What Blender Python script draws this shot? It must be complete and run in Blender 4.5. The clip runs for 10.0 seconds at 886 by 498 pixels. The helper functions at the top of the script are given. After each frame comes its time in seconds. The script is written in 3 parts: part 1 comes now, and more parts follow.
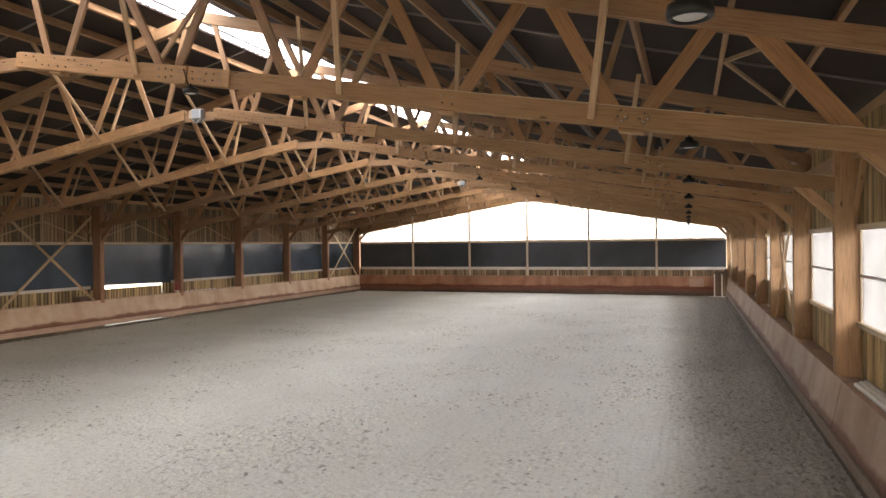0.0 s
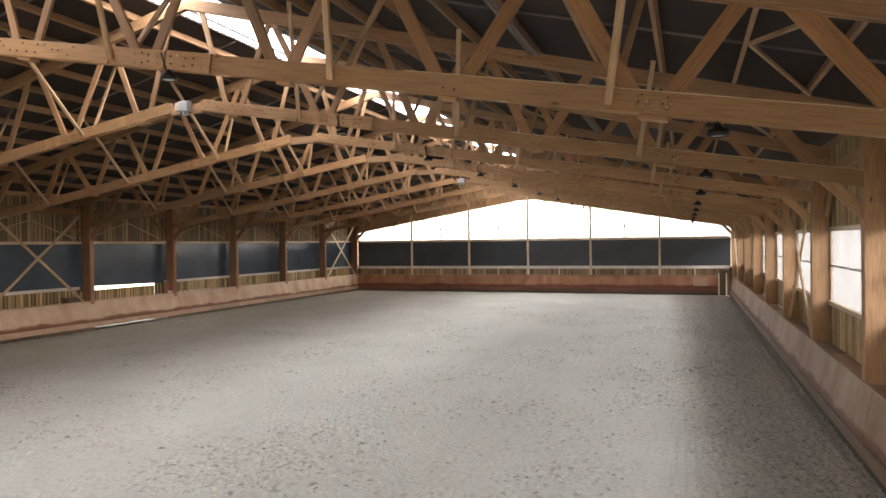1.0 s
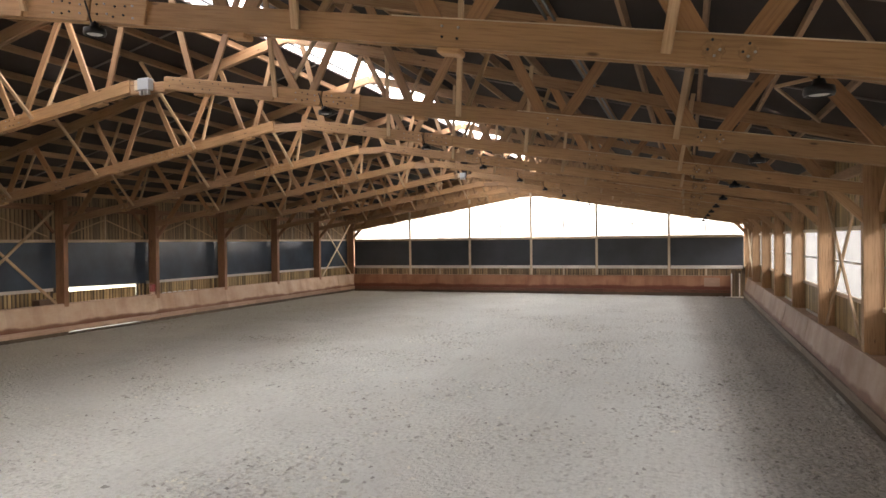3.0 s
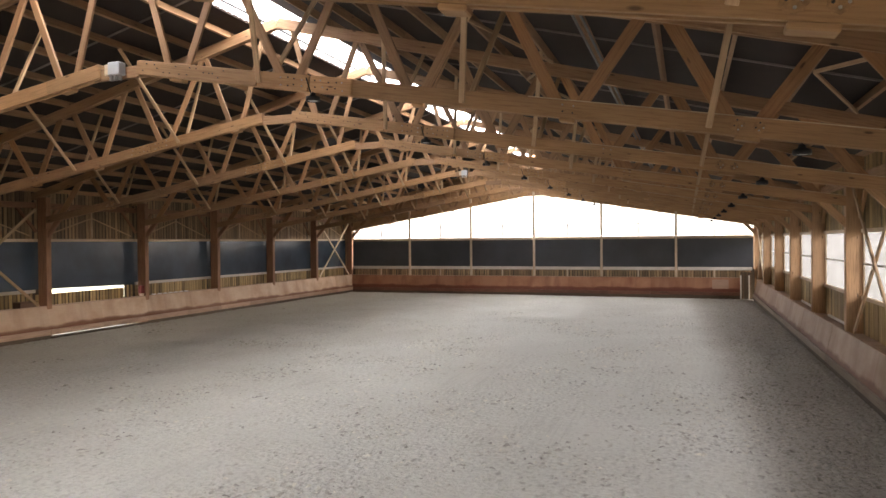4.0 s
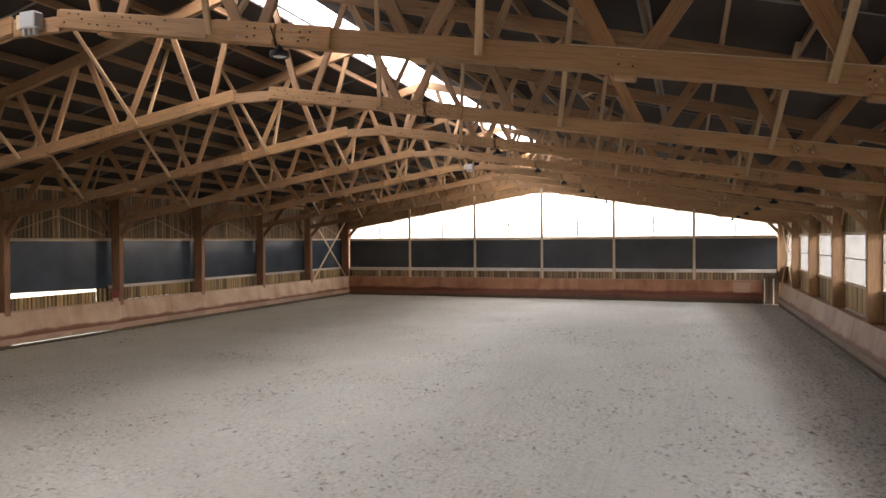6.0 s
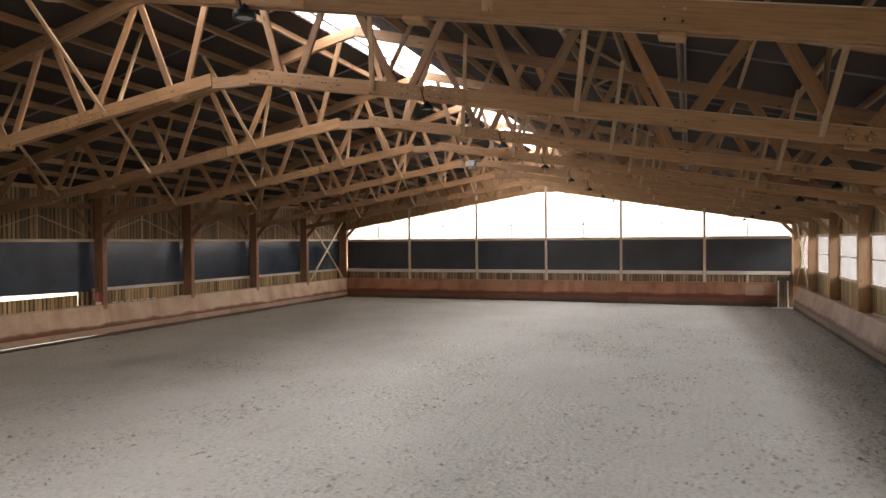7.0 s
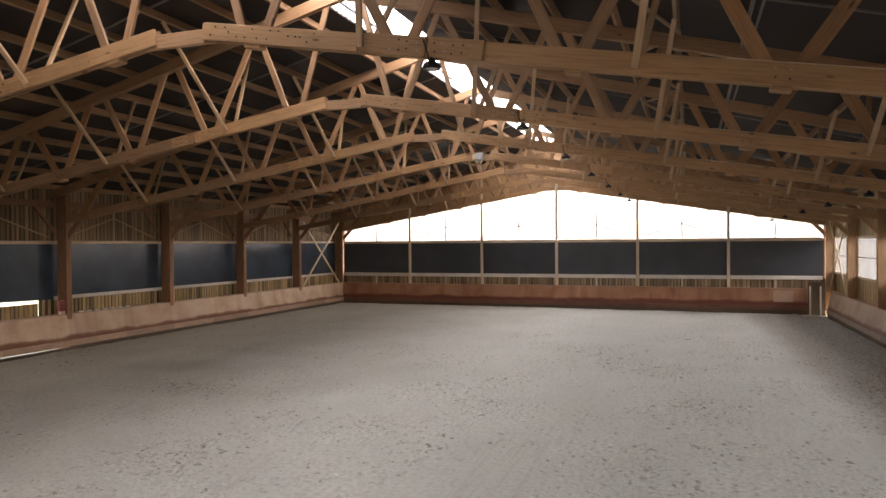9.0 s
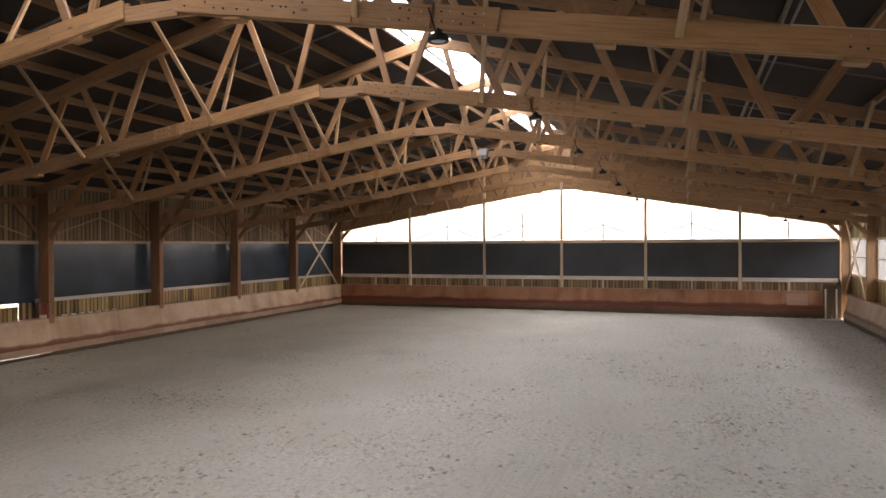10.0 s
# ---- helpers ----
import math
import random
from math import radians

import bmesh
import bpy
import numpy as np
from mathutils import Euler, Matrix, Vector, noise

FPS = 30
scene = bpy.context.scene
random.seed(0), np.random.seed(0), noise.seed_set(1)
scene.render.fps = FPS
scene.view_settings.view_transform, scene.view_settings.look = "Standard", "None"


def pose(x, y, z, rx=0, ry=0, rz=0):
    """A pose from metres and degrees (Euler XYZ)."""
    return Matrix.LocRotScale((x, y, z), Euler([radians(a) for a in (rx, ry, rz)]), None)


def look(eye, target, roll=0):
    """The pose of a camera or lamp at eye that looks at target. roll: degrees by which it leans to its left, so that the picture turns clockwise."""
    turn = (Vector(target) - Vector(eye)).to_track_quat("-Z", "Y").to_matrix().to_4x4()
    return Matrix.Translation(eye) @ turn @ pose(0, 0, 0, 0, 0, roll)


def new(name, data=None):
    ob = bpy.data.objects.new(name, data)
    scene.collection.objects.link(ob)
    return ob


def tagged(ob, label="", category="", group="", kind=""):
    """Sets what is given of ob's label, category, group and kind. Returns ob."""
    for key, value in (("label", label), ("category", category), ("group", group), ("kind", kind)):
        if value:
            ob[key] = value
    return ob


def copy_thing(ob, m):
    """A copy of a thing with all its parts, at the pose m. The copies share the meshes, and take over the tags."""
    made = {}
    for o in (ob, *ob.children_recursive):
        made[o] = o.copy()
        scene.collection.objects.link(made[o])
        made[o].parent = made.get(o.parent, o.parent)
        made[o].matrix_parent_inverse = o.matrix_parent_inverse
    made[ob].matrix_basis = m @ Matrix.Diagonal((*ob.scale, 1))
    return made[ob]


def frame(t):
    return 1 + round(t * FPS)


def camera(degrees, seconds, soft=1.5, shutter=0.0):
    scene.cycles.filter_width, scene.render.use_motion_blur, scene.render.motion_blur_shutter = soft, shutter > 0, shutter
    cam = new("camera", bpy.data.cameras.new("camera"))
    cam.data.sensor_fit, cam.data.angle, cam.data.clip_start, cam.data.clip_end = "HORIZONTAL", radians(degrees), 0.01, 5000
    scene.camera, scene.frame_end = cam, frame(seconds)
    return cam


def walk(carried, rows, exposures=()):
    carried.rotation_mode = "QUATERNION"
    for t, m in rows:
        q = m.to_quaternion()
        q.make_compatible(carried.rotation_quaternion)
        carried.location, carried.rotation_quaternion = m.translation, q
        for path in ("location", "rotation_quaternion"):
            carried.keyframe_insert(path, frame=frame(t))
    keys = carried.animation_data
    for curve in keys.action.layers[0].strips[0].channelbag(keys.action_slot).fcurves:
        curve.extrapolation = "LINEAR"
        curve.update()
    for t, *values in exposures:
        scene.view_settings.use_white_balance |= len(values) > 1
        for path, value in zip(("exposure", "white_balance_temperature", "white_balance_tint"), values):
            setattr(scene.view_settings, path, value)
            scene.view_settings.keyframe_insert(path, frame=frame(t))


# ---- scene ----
cam = camera(64.3, 10.0)
PATH = [
    (0, (10.645, -3.541, 3.414), (9.987, -1.652, 3.402), -0.6),
    (0.5, (10.457, -3.148, 3.399), (9.801, -1.258, 3.384), -0.8),
    (1, (10.347, -2.77, 3.424), (9.692, -0.88, 3.408), -0.7),
    (1.5, (10.201, -2.332, 3.437), (9.546, -0.442, 3.419), -0.6),
    (2, (10.07, -1.9, 3.453), (9.415, -0.01, 3.432), -0.6),
    (2.5, (9.893, -1.418, 3.419), (9.239, 0.472, 3.399), -0.7),
    (4, (9.296, 0.262, 3.455), (8.641, 2.151, 3.434), -0.5),
    (4.5, (9.056, 0.883, 3.459), (8.4, 2.772, 3.437), -0.5),
    (5, (8.803, 1.492, 3.447), (8.147, 3.381, 3.426), -0.4),
    (5.5, (8.544, 2.125, 3.482), (7.888, 4.014, 3.459), -0.4),
    (7, (7.855, 4.152, 3.492), (7.196, 6.04, 3.471), -0.4),
    (7.5, (7.542, 4.889, 3.489), (6.883, 6.778, 3.471), -0.4),
    (8, (7.338, 5.581, 3.495), (6.676, 7.468, 3.478), -0.4),
    (8.5, (7.091, 6.209, 3.488), (6.429, 8.096, 3.473), -0.5),
    (9, (6.813, 6.782, 3.496), (6.152, 8.67, 3.481), -0.4),
    (9.5, (6.539, 7.358, 3.514), (5.881, 9.246, 3.498), -0.5),
    (10, (6.326, 7.905, 3.507), (5.666, 9.793, 3.493), -0.3),
]
walk(cam, [(t, look(eye, target, roll)) for t, eye, target, roll in PATH],
     exposures=[(0.0, 4.60, 7600, 18.5), (10.0, 4.14, 7800, 22.5)])

# ---- world and sun: bright overcast day ----
world = bpy.data.worlds.new("world")
scene.world = world
world.use_nodes = True
wt = world.node_tree
sky = wt.nodes.new("ShaderNodeTexSky")
sky.sky_type, sky.sun_disc = "NISHITA", False
sky.sun_elevation, sky.sun_rotation = radians(27), radians(112)
sky.dust_density, sky.air_density = 3.0, 1.0
overcast = wt.nodes.new("ShaderNodeHueSaturation")
overcast.inputs["Saturation"].default_value = 0.25
wt.links.new(sky.outputs["Color"], overcast.inputs["Color"])
wt.links.new(overcast.outputs["Color"], wt.nodes["Background"].inputs["Color"])
wt.nodes["Background"].inputs["Strength"].default_value = 0.15

sun = new("sun", bpy.data.lights.new("sun", "SUN"))
sun.data.energy, sun.data.angle, sun.data.color = 5.0, radians(38), (1.0, 0.93, 0.83)
sun.matrix_world = look((60, -24, 33), (0, 0, 0))

# ---- plan ----
HALF = 13.0                 # clear half width, to the posts' inner faces
WALL = 13.64                # inner face of the west wall
EAST = 13.39                # inner face of the east wall
Y0, Y1, BAY = -10.0, 45.0, 5.0
LINES = [Y0 + BAY * i for i in range(int((Y1 - Y0) / BAY) + 1)]
BAYS = LINES[:-1]
SLOPE, RIDGE = 0.255, 8.87  # top edge of the top chords
CS, CTOP = 0.1677, 6.685      # top edge of the bottom chords
LEDGE = 1.18                # top of the kickboards
LEDGES = {-1: 1.19, 1: 1.12}


# ---- materials ----
def material(name, color, rough=0.6, metal=0.0):
    m = bpy.data.materials.new(name)
    m.use_nodes = True
    nt = m.node_tree
    b = nt.nodes["Principled BSDF"]
    b.inputs["Base Color"].default_value = (*color, 1)
    b.inputs["Roughness"].default_value = rough
    b.inputs["Metallic"].default_value = metal
    return m, nt, b


def node(nt, kind, **values):
    n = nt.nodes.new("ShaderNode" + kind)
    for k, v in values.items():
        n.inputs[k.replace("_", " ")].default_value = v
    return n


def ramp(nt, fac, stops):
    r = nt.nodes.new("ShaderNodeValToRGB")
    e = r.color_ramp.elements
    while len(e) < len(stops):
        e.new(0.5)
    for el, (p, c) in zip(e, stops):
        el.position, el.color = p, (*c, 1)
    nt.links.new(fac, r.inputs["Fac"])
    return r.outputs["Color"]


def mix(nt, fac, a, b, blend="MIX"):
    m = nt.nodes.new("ShaderNodeMix")
    m.data_type, m.blend_type = "RGBA", blend
    for sock, v in ((m.inputs[0], fac), (m.inputs[6], a), (m.inputs[7], b)):
        if isinstance(v, (int, float)):
            sock.default_value = v
        elif isinstance(v, tuple):
            sock.default_value = (*v, 1)
        else:
            nt.links.new(v, sock)
    return m.outputs[2]


def coords(nt, scale, world_space=False):
    mp = nt.nodes.new("ShaderNodeMapping")
    mp.inputs["Scale"].default_value = scale
    if world_space:
        g = nt.nodes.new("ShaderNodeNewGeometry")
        nt.links.new(g.outputs["Position"], mp.inputs["Vector"])
    else:
        tc = nt.nodes.new("ShaderNodeTexCoord")
        oi = nt.nodes.new("ShaderNodeObjectInfo")
        add = nt.nodes.new("ShaderNodeVectorMath")
        mul = nt.nodes.new("ShaderNodeVectorMath")
        mul.operation = "SCALE"
        mul.inputs[0].default_value = (37.0, 11.0, 23.0)
        nt.links.new(oi.outputs["Random"], mul.inputs["Scale"])
        nt.links.new(tc.outputs["Object"], add.inputs[0])
        nt.links.new(mul.outputs[0], add.inputs[1])
        nt.links.new(add.outputs[0], mp.inputs["Vector"])
    return mp.outputs["Vector"]


def noise_tex(nt, vec, scale, detail=4.0, rough=0.55):
    n = node(nt, "TexNoise", Scale=scale, Detail=detail, Roughness=rough)
    nt.links.new(vec, n.inputs["Vector"])
    return n.outputs["Fac"]


def bump(nt, b, height, strength=0.3, distance=0.01):
    n = node(nt, "Bump", Strength=strength, Distance=distance)
    nt.links.new(height, n.inputs["Height"])
    nt.links.new(n.outputs["Normal"], b.inputs["Normal"])


def wood(name, dark, light, knots=0.5, rough=0.65, vary=0.35):
    """Sawn timber, grain along the local x axis."""
    m, nt, b = material(name, light, rough)
    grain = noise_tex(nt, coords(nt, (0.7, 14, 14)), 3.0, 6.0, 0.6)
    base = ramp(nt, grain, [(0.3, dark), (0.52, light), (0.75, tuple(min(1, c * 1.12) for c in light))])
    patch = noise_tex(nt, coords(nt, (0.8, 2, 2)), 1.3, 3.0)
    base = mix(nt, ramp(nt, patch, [(0.35, (0, 0, 0)), (0.7, (0.55, 0.55, 0.55))]), base, tuple(c * 0.72 for c in light))
    vor = node(nt, "TexVoronoi", Scale=1.0)
    nt.links.new(coords(nt, (1.6, 5.0, 5.0)), vor.inputs["Vector"])
    spot = ramp(nt, vor.outputs["Distance"], [(0.05, (knots,) * 3), (0.11, (0, 0, 0))])
    base = mix(nt, spot, base, tuple(c * 0.3 for c in dark))
    oi = nt.nodes.new("ShaderNodeObjectInfo")
    tone = ramp(nt, oi.outputs["Random"], [(0.0, (1 - vary,) * 3), (1.0, (1.0, 1.0, 1.0))])
    base = mix(nt, 1.0, base, tone, "MULTIPLY")
    nt.links.new(base, b.inputs["Base Color"])
    bump(nt, b, grain, 0.25, 0.004)
    return m


SPRUCE = wood("spruce_timber", (0.27, 0.136, 0.066), (0.43, 0.254, 0.139), 0.85)
CHORD = wood("planed_spruce_chord", (0.335, 0.172, 0.078), (0.53, 0.306, 0.150), 0.85)
WEBWOOD = wood("douglas_diagonal", (0.28, 0.128, 0.056), (0.47, 0.25, 0.118), 0.85)
# Red-brown west timber, with the dim side's shade put into its tone.
WESTPOST = wood("red_brown_shaded_post", (0.19, 0.085, 0.045), (0.34, 0.175, 0.095), 0.9, vary=0.2)
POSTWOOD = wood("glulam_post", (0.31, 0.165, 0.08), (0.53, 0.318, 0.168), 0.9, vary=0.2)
STAYWOOD = wood("planed_stay", (0.36, 0.21, 0.11), (0.55, 0.38, 0.23), 0.5, vary=0.2)
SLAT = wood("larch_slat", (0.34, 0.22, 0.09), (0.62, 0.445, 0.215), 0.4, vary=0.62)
# Stained north slats; on the upper west wall this darkness is painted shade.
NORTHSLAT = wood("stained_shaded_slat", (0.22, 0.125, 0.06), (0.45, 0.305, 0.17), 0.4, vary=0.62)
BACKING = wood("backing_board", (0.06, 0.04, 0.024), (0.10, 0.07, 0.042), 0.2)
TRIM = wood("pale_trim", (0.50, 0.38, 0.25), (0.70, 0.56, 0.40), 0.3, vary=0.15)
REPAIR = wood("repair_plywood", (0.33, 0.20, 0.14), (0.43, 0.28, 0.20), 0.1, vary=0.05)
PALERAIL = wood("white_sill_rail", (0.52, 0.48, 0.42), (0.68, 0.64, 0.57), 0.1, vary=0.08)
WHITEWOOD = wood("planed_pale_brace", (0.58, 0.46, 0.30), (0.78, 0.64, 0.44), 0.3, vary=0.12)


def kick_plywood(name, runs, band_color, tone=(1.0, 1.0, 1.0), lift=0.0):
    m, nt, b = material(name, (0.5, 0.3, 0.2), 0.6)
    g = nt.nodes.new("ShaderNodeNewGeometry")
    sep = nt.nodes.new("ShaderNodeSeparateXYZ")
    nt.links.new(g.outputs["Position"], sep.inputs[0])
    wv = coords(nt, (1, 1, 1), True)
    big = noise_tex(nt, wv, 0.9, 4.0)
    streak = noise_tex(nt, coords(nt, (1.0, 1.0, 1.0), True), 1.1, 3.0)
    fine = noise_tex(nt, coords(nt, (1.2, 1.2, 6), True), 3.0, 4.0)
    base = ramp(nt, streak, [(0.3, (0.50, 0.33, 0.21)), (0.5, (0.65, 0.48, 0.34)), (0.7, (0.73, 0.58, 0.44))])
    base = mix(nt, 0.2, base, ramp(nt, fine, [(0.35, (0.50, 0.34, 0.23)), (0.7, (0.66, 0.49, 0.355))]))
    oi = nt.nodes.new("ShaderNodeObjectInfo")
    base = mix(nt, 1.0, base, ramp(nt, oi.outputs["Random"], [(0, (0.74, 0.70, 0.67)), (1, (1, 1, 1))]), "MULTIPLY")
    base = mix(nt, 1.0, base, tone, "MULTIPLY")
    # rusty water runs down the sheets
    run = noise_tex(nt, coords(nt, (1.6, 1.6, 0.3), True), 1.0, 4.0, 0.55)
    base = mix(nt, ramp(nt, run, [(0.50, (0, 0, 0)), (0.72, (runs,) * 3)]), base, (0.20, 0.075, 0.04))
    # hoof dirt and damp: an uneven band above the lowest plank
    wob = nt.nodes.new("ShaderNodeMath")
    wob.operation = "MULTIPLY_ADD"
    nt.links.new(big, wob.inputs[0])
    wob.inputs[1].default_value = 0.30
    nt.links.new(sep.outputs["Z"], wob.inputs[2])
    band = ramp(nt, wob.outputs[0], [(0.52 + lift, (1, 1, 1)), (0.59 + lift, (0.9, 0.9, 0.9)), (0.67 + lift, (0, 0, 0))])
    base = mix(nt, band, base, mix(nt, fine, band_color, tuple(c * 1.7 for c in band_color)))
    nt.links.new(base, b.inputs["Base Color"])
    bump(nt, b, streak, 0.15, 0.004)
    return m


KICK = kick_plywood("kickboard_plywood", 0.30, (0.12, 0.045, 0.018))
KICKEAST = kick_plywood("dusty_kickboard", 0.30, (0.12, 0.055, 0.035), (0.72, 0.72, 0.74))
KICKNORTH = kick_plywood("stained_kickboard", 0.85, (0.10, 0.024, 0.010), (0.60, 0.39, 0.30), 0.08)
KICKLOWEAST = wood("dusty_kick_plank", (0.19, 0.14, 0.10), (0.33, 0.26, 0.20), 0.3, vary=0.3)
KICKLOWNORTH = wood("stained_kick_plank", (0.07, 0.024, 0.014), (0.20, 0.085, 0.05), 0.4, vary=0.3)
KICKLOW = wood("kick_plank", (0.30, 0.17, 0.11), (0.52, 0.35, 0.25), 0.4, vary=0.3)


def track_shade_mask(nt, wv):
    """The damp, churned east track and the window sills' shade painted over it: 1 at full."""
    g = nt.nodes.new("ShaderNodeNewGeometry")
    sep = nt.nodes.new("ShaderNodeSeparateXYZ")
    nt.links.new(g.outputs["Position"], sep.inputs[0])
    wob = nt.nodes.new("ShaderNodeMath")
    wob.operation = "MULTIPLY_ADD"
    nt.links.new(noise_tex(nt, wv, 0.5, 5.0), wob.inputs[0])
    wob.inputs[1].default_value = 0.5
    # the track and its shade widen towards the far end
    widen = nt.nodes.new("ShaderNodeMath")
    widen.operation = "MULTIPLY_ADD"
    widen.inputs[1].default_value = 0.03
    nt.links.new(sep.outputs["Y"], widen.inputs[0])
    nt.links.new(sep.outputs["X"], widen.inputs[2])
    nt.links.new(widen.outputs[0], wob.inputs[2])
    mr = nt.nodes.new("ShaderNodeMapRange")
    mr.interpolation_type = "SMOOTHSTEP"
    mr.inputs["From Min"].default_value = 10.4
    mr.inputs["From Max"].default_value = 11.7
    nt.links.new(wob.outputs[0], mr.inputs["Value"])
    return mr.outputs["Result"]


def west_shade(nt, wv):
    """Dimmer light towards the west boards, painted into the sand, fading out towards the middle."""
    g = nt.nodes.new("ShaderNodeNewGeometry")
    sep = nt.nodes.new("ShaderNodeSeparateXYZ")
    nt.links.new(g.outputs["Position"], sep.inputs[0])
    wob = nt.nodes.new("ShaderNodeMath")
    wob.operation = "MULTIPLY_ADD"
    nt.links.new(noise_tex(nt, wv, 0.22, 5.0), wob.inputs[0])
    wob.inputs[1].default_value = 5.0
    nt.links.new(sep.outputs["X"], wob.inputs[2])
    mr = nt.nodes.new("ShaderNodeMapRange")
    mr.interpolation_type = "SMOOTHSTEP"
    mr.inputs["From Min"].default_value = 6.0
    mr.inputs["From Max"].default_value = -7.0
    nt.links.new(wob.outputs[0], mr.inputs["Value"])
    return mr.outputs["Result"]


def sand(name, clod=False):
    m, nt, b = material(name, (0.55, 0.51, 0.46), 0.95)
    wv = coords(nt, (1, 1, 1), True)
    fine = noise_tex(nt, wv, 40.0, 5.0, 0.75)
    mid = noise_tex(nt, wv, 9.0, 5.0, 0.65)
    big = noise_tex(nt, wv, 0.35, 3.0)
    base = ramp(nt, fine, [(0.3, (0.47, 0.466, 0.445)), (0.5, (0.554, 0.55, 0.529)), (0.7, (0.596, 0.596, 0.575))])
    churn = ramp(nt, noise_tex(nt, wv, 0.42, 5.0, 0.65), [(0.40, (0.12,) * 3), (0.58, (1.0,) * 3)])
    churn = mix(nt, track_shade_mask(nt, wv), churn, (1.4, 1.4, 1.4))
    warp = nt.nodes.new("ShaderNodeVectorMath")
    warp.operation = "MULTIPLY_ADD"
    wn = node(nt, "TexNoise", Scale=5.0, Detail=3.0)
    nt.links.new(wv, wn.inputs["Vector"])
    nt.links.new(wn.outputs["Color"], warp.inputs[0])
    warp.inputs[1].default_value = (0.16, 0.16, 0.0)
    nt.links.new(wv, warp.inputs[2])
    cell = node(nt, "TexVoronoi", Scale=8.0)
    stretch = nt.nodes.new("ShaderNodeVectorMath")
    stretch.operation = "MULTIPLY"
    stretch.inputs[1].default_value = (1.0, 0.5, 1.0)
    nt.links.new(warp.outputs[0], stretch.inputs[0])
    nt.links.new(stretch.outputs[0], cell.inputs["Vector"])
    some = ramp(nt, cell.outputs["Color"], [(0.25, (0.15,) * 3), (0.55, (1.0,) * 3)])
    hollow = ramp(nt, cell.outputs["Distance"], [(0.10, (1.0,) * 3), (0.33, (0, 0, 0))])
    pits = mix(nt, 1.0, mix(nt, 1.0, hollow, churn, "MULTIPLY"), some, "MULTIPLY")
    # hoof pits: lit rims and shaded floors painted into the sand colour
    rim = ramp(nt, cell.outputs["Distance"], [(0.26, (0, 0, 0)), (0.36, (0.5,) * 3), (0.46, (0, 0, 0))])
    base = mix(nt, mix(nt, 1.0, rim, churn, "MULTIPLY"), base, (0.554, 0.55, 0.525))
    base = mix(nt, pits, base, (0.33, 0.32, 0.30))
    # crumbly surface: shade of small hollows and lit crumbs put into the colour
    crumb = noise_tex(nt, wv, 12.5, 3.0, 0.55)
    base = mix(nt, mix(nt, 1.0, ramp(nt, crumb, [(0.38, (0.6,) * 3), (0.46, (0, 0, 0))]), churn, "MULTIPLY"), base, (0.33, 0.32, 0.30))
    base = mix(nt, mix(nt, 1.0, ramp(nt, crumb, [(0.54, (0, 0, 0)), (0.62, (0.6,) * 3)]), churn, "MULTIPLY"), base, (0.66, 0.65, 0.62))
    # drag-mat combing along the school
    comb = ramp(nt, noise_tex(nt, coords(nt, (9.0, 0.35, 1.0), True), 1.6, 3.0, 0.6), [(0.40, (0.28,) * 3), (0.52, (0, 0, 0))])
    comb = mix(nt, 1.0, comb, ramp(nt, noise_tex(nt, coords(nt, (0.5, 0.09, 1.0), True), 1.0, 3.0), [(0.48, (0, 0, 0)), (0.62, (1.0,) * 3)]), "MULTIPLY")
    base = mix(nt, comb, base, (0.319, 0.311, 0.29))
    base = mix(nt, ramp(nt, mid, [(0.36, (0.55,) * 3), (0.5, (0, 0, 0))]), base, (0.428, 0.42, 0.399))
    base = mix(nt, ramp(nt, big, [(0.35, (0.336, 0.336, 0.336)), (0.65, (0, 0, 0))]), base, (0.42, 0.412, 0.386))
    if clod:
        g = nt.nodes.new("ShaderNodeNewGeometry")
        base = mix(nt, 1.0, base, ramp(nt, g.outputs["Random Per Island"], [(0, (0.50, 0.49, 0.48)), (0.12, (0.70, 0.69, 0.68)), (0.3, (0.82, 0.80, 0.78)), (0.55, (0.92, 0.90, 0.88)), (0.8, (1.05, 1.03, 1.0)), (1, (1.18, 1.14, 1.08))]), "MULTIPLY")
    base = mix(nt, 1.0, base, (1.32, 1.365, 1.345), "MULTIPLY")
    # east track darkened: damp sand plus the sills' shade put into the colour
    base = mix(nt, track_shade_mask(nt, wv), base, mix(nt, 1.0, base, (0.60, 0.565, 0.54), "MULTIPLY"))
    base = mix(nt, west_shade(nt, wv), base, mix(nt, 1.0, base, (0.565, 0.52, 0.46), "MULTIPLY"))
    nt.links.new(base, b.inputs["Base Color"])
    relief = mix(nt, pits, mix(nt, 0.5, mix(nt, 0.75, fine, mid), crumb), (0.0, 0.0, 0.0))
    bump(nt, b, relief, 1.0, 0.10)
    return m


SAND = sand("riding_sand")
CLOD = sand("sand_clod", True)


def plain(name, color, rough=0.5, metal=0.0, amount=0.25, scale=3.0):
    m, nt, b = material(name, color, rough, metal)
    n = noise_tex(nt, coords(nt, (1, 1, 1)), scale, 5.0)
    nt.links.new(ramp(nt, n, [(0.3, tuple(c * (1 - amount) for c in color)), (0.7, color)]), b.inputs["Base Color"])
    return m


ROOFSHEET = plain("dark_roof_sheet", (0.028, 0.0155, 0.0122), 0.85, 0, 0.35, 1.5)
SEAM = plain("roof_batten", (0.20, 0.17, 0.16), 0.6)
NET = plain("dark_windbreak_net", (0.050, 0.073, 0.102), 0.22, 0, 0.5, 0.7)


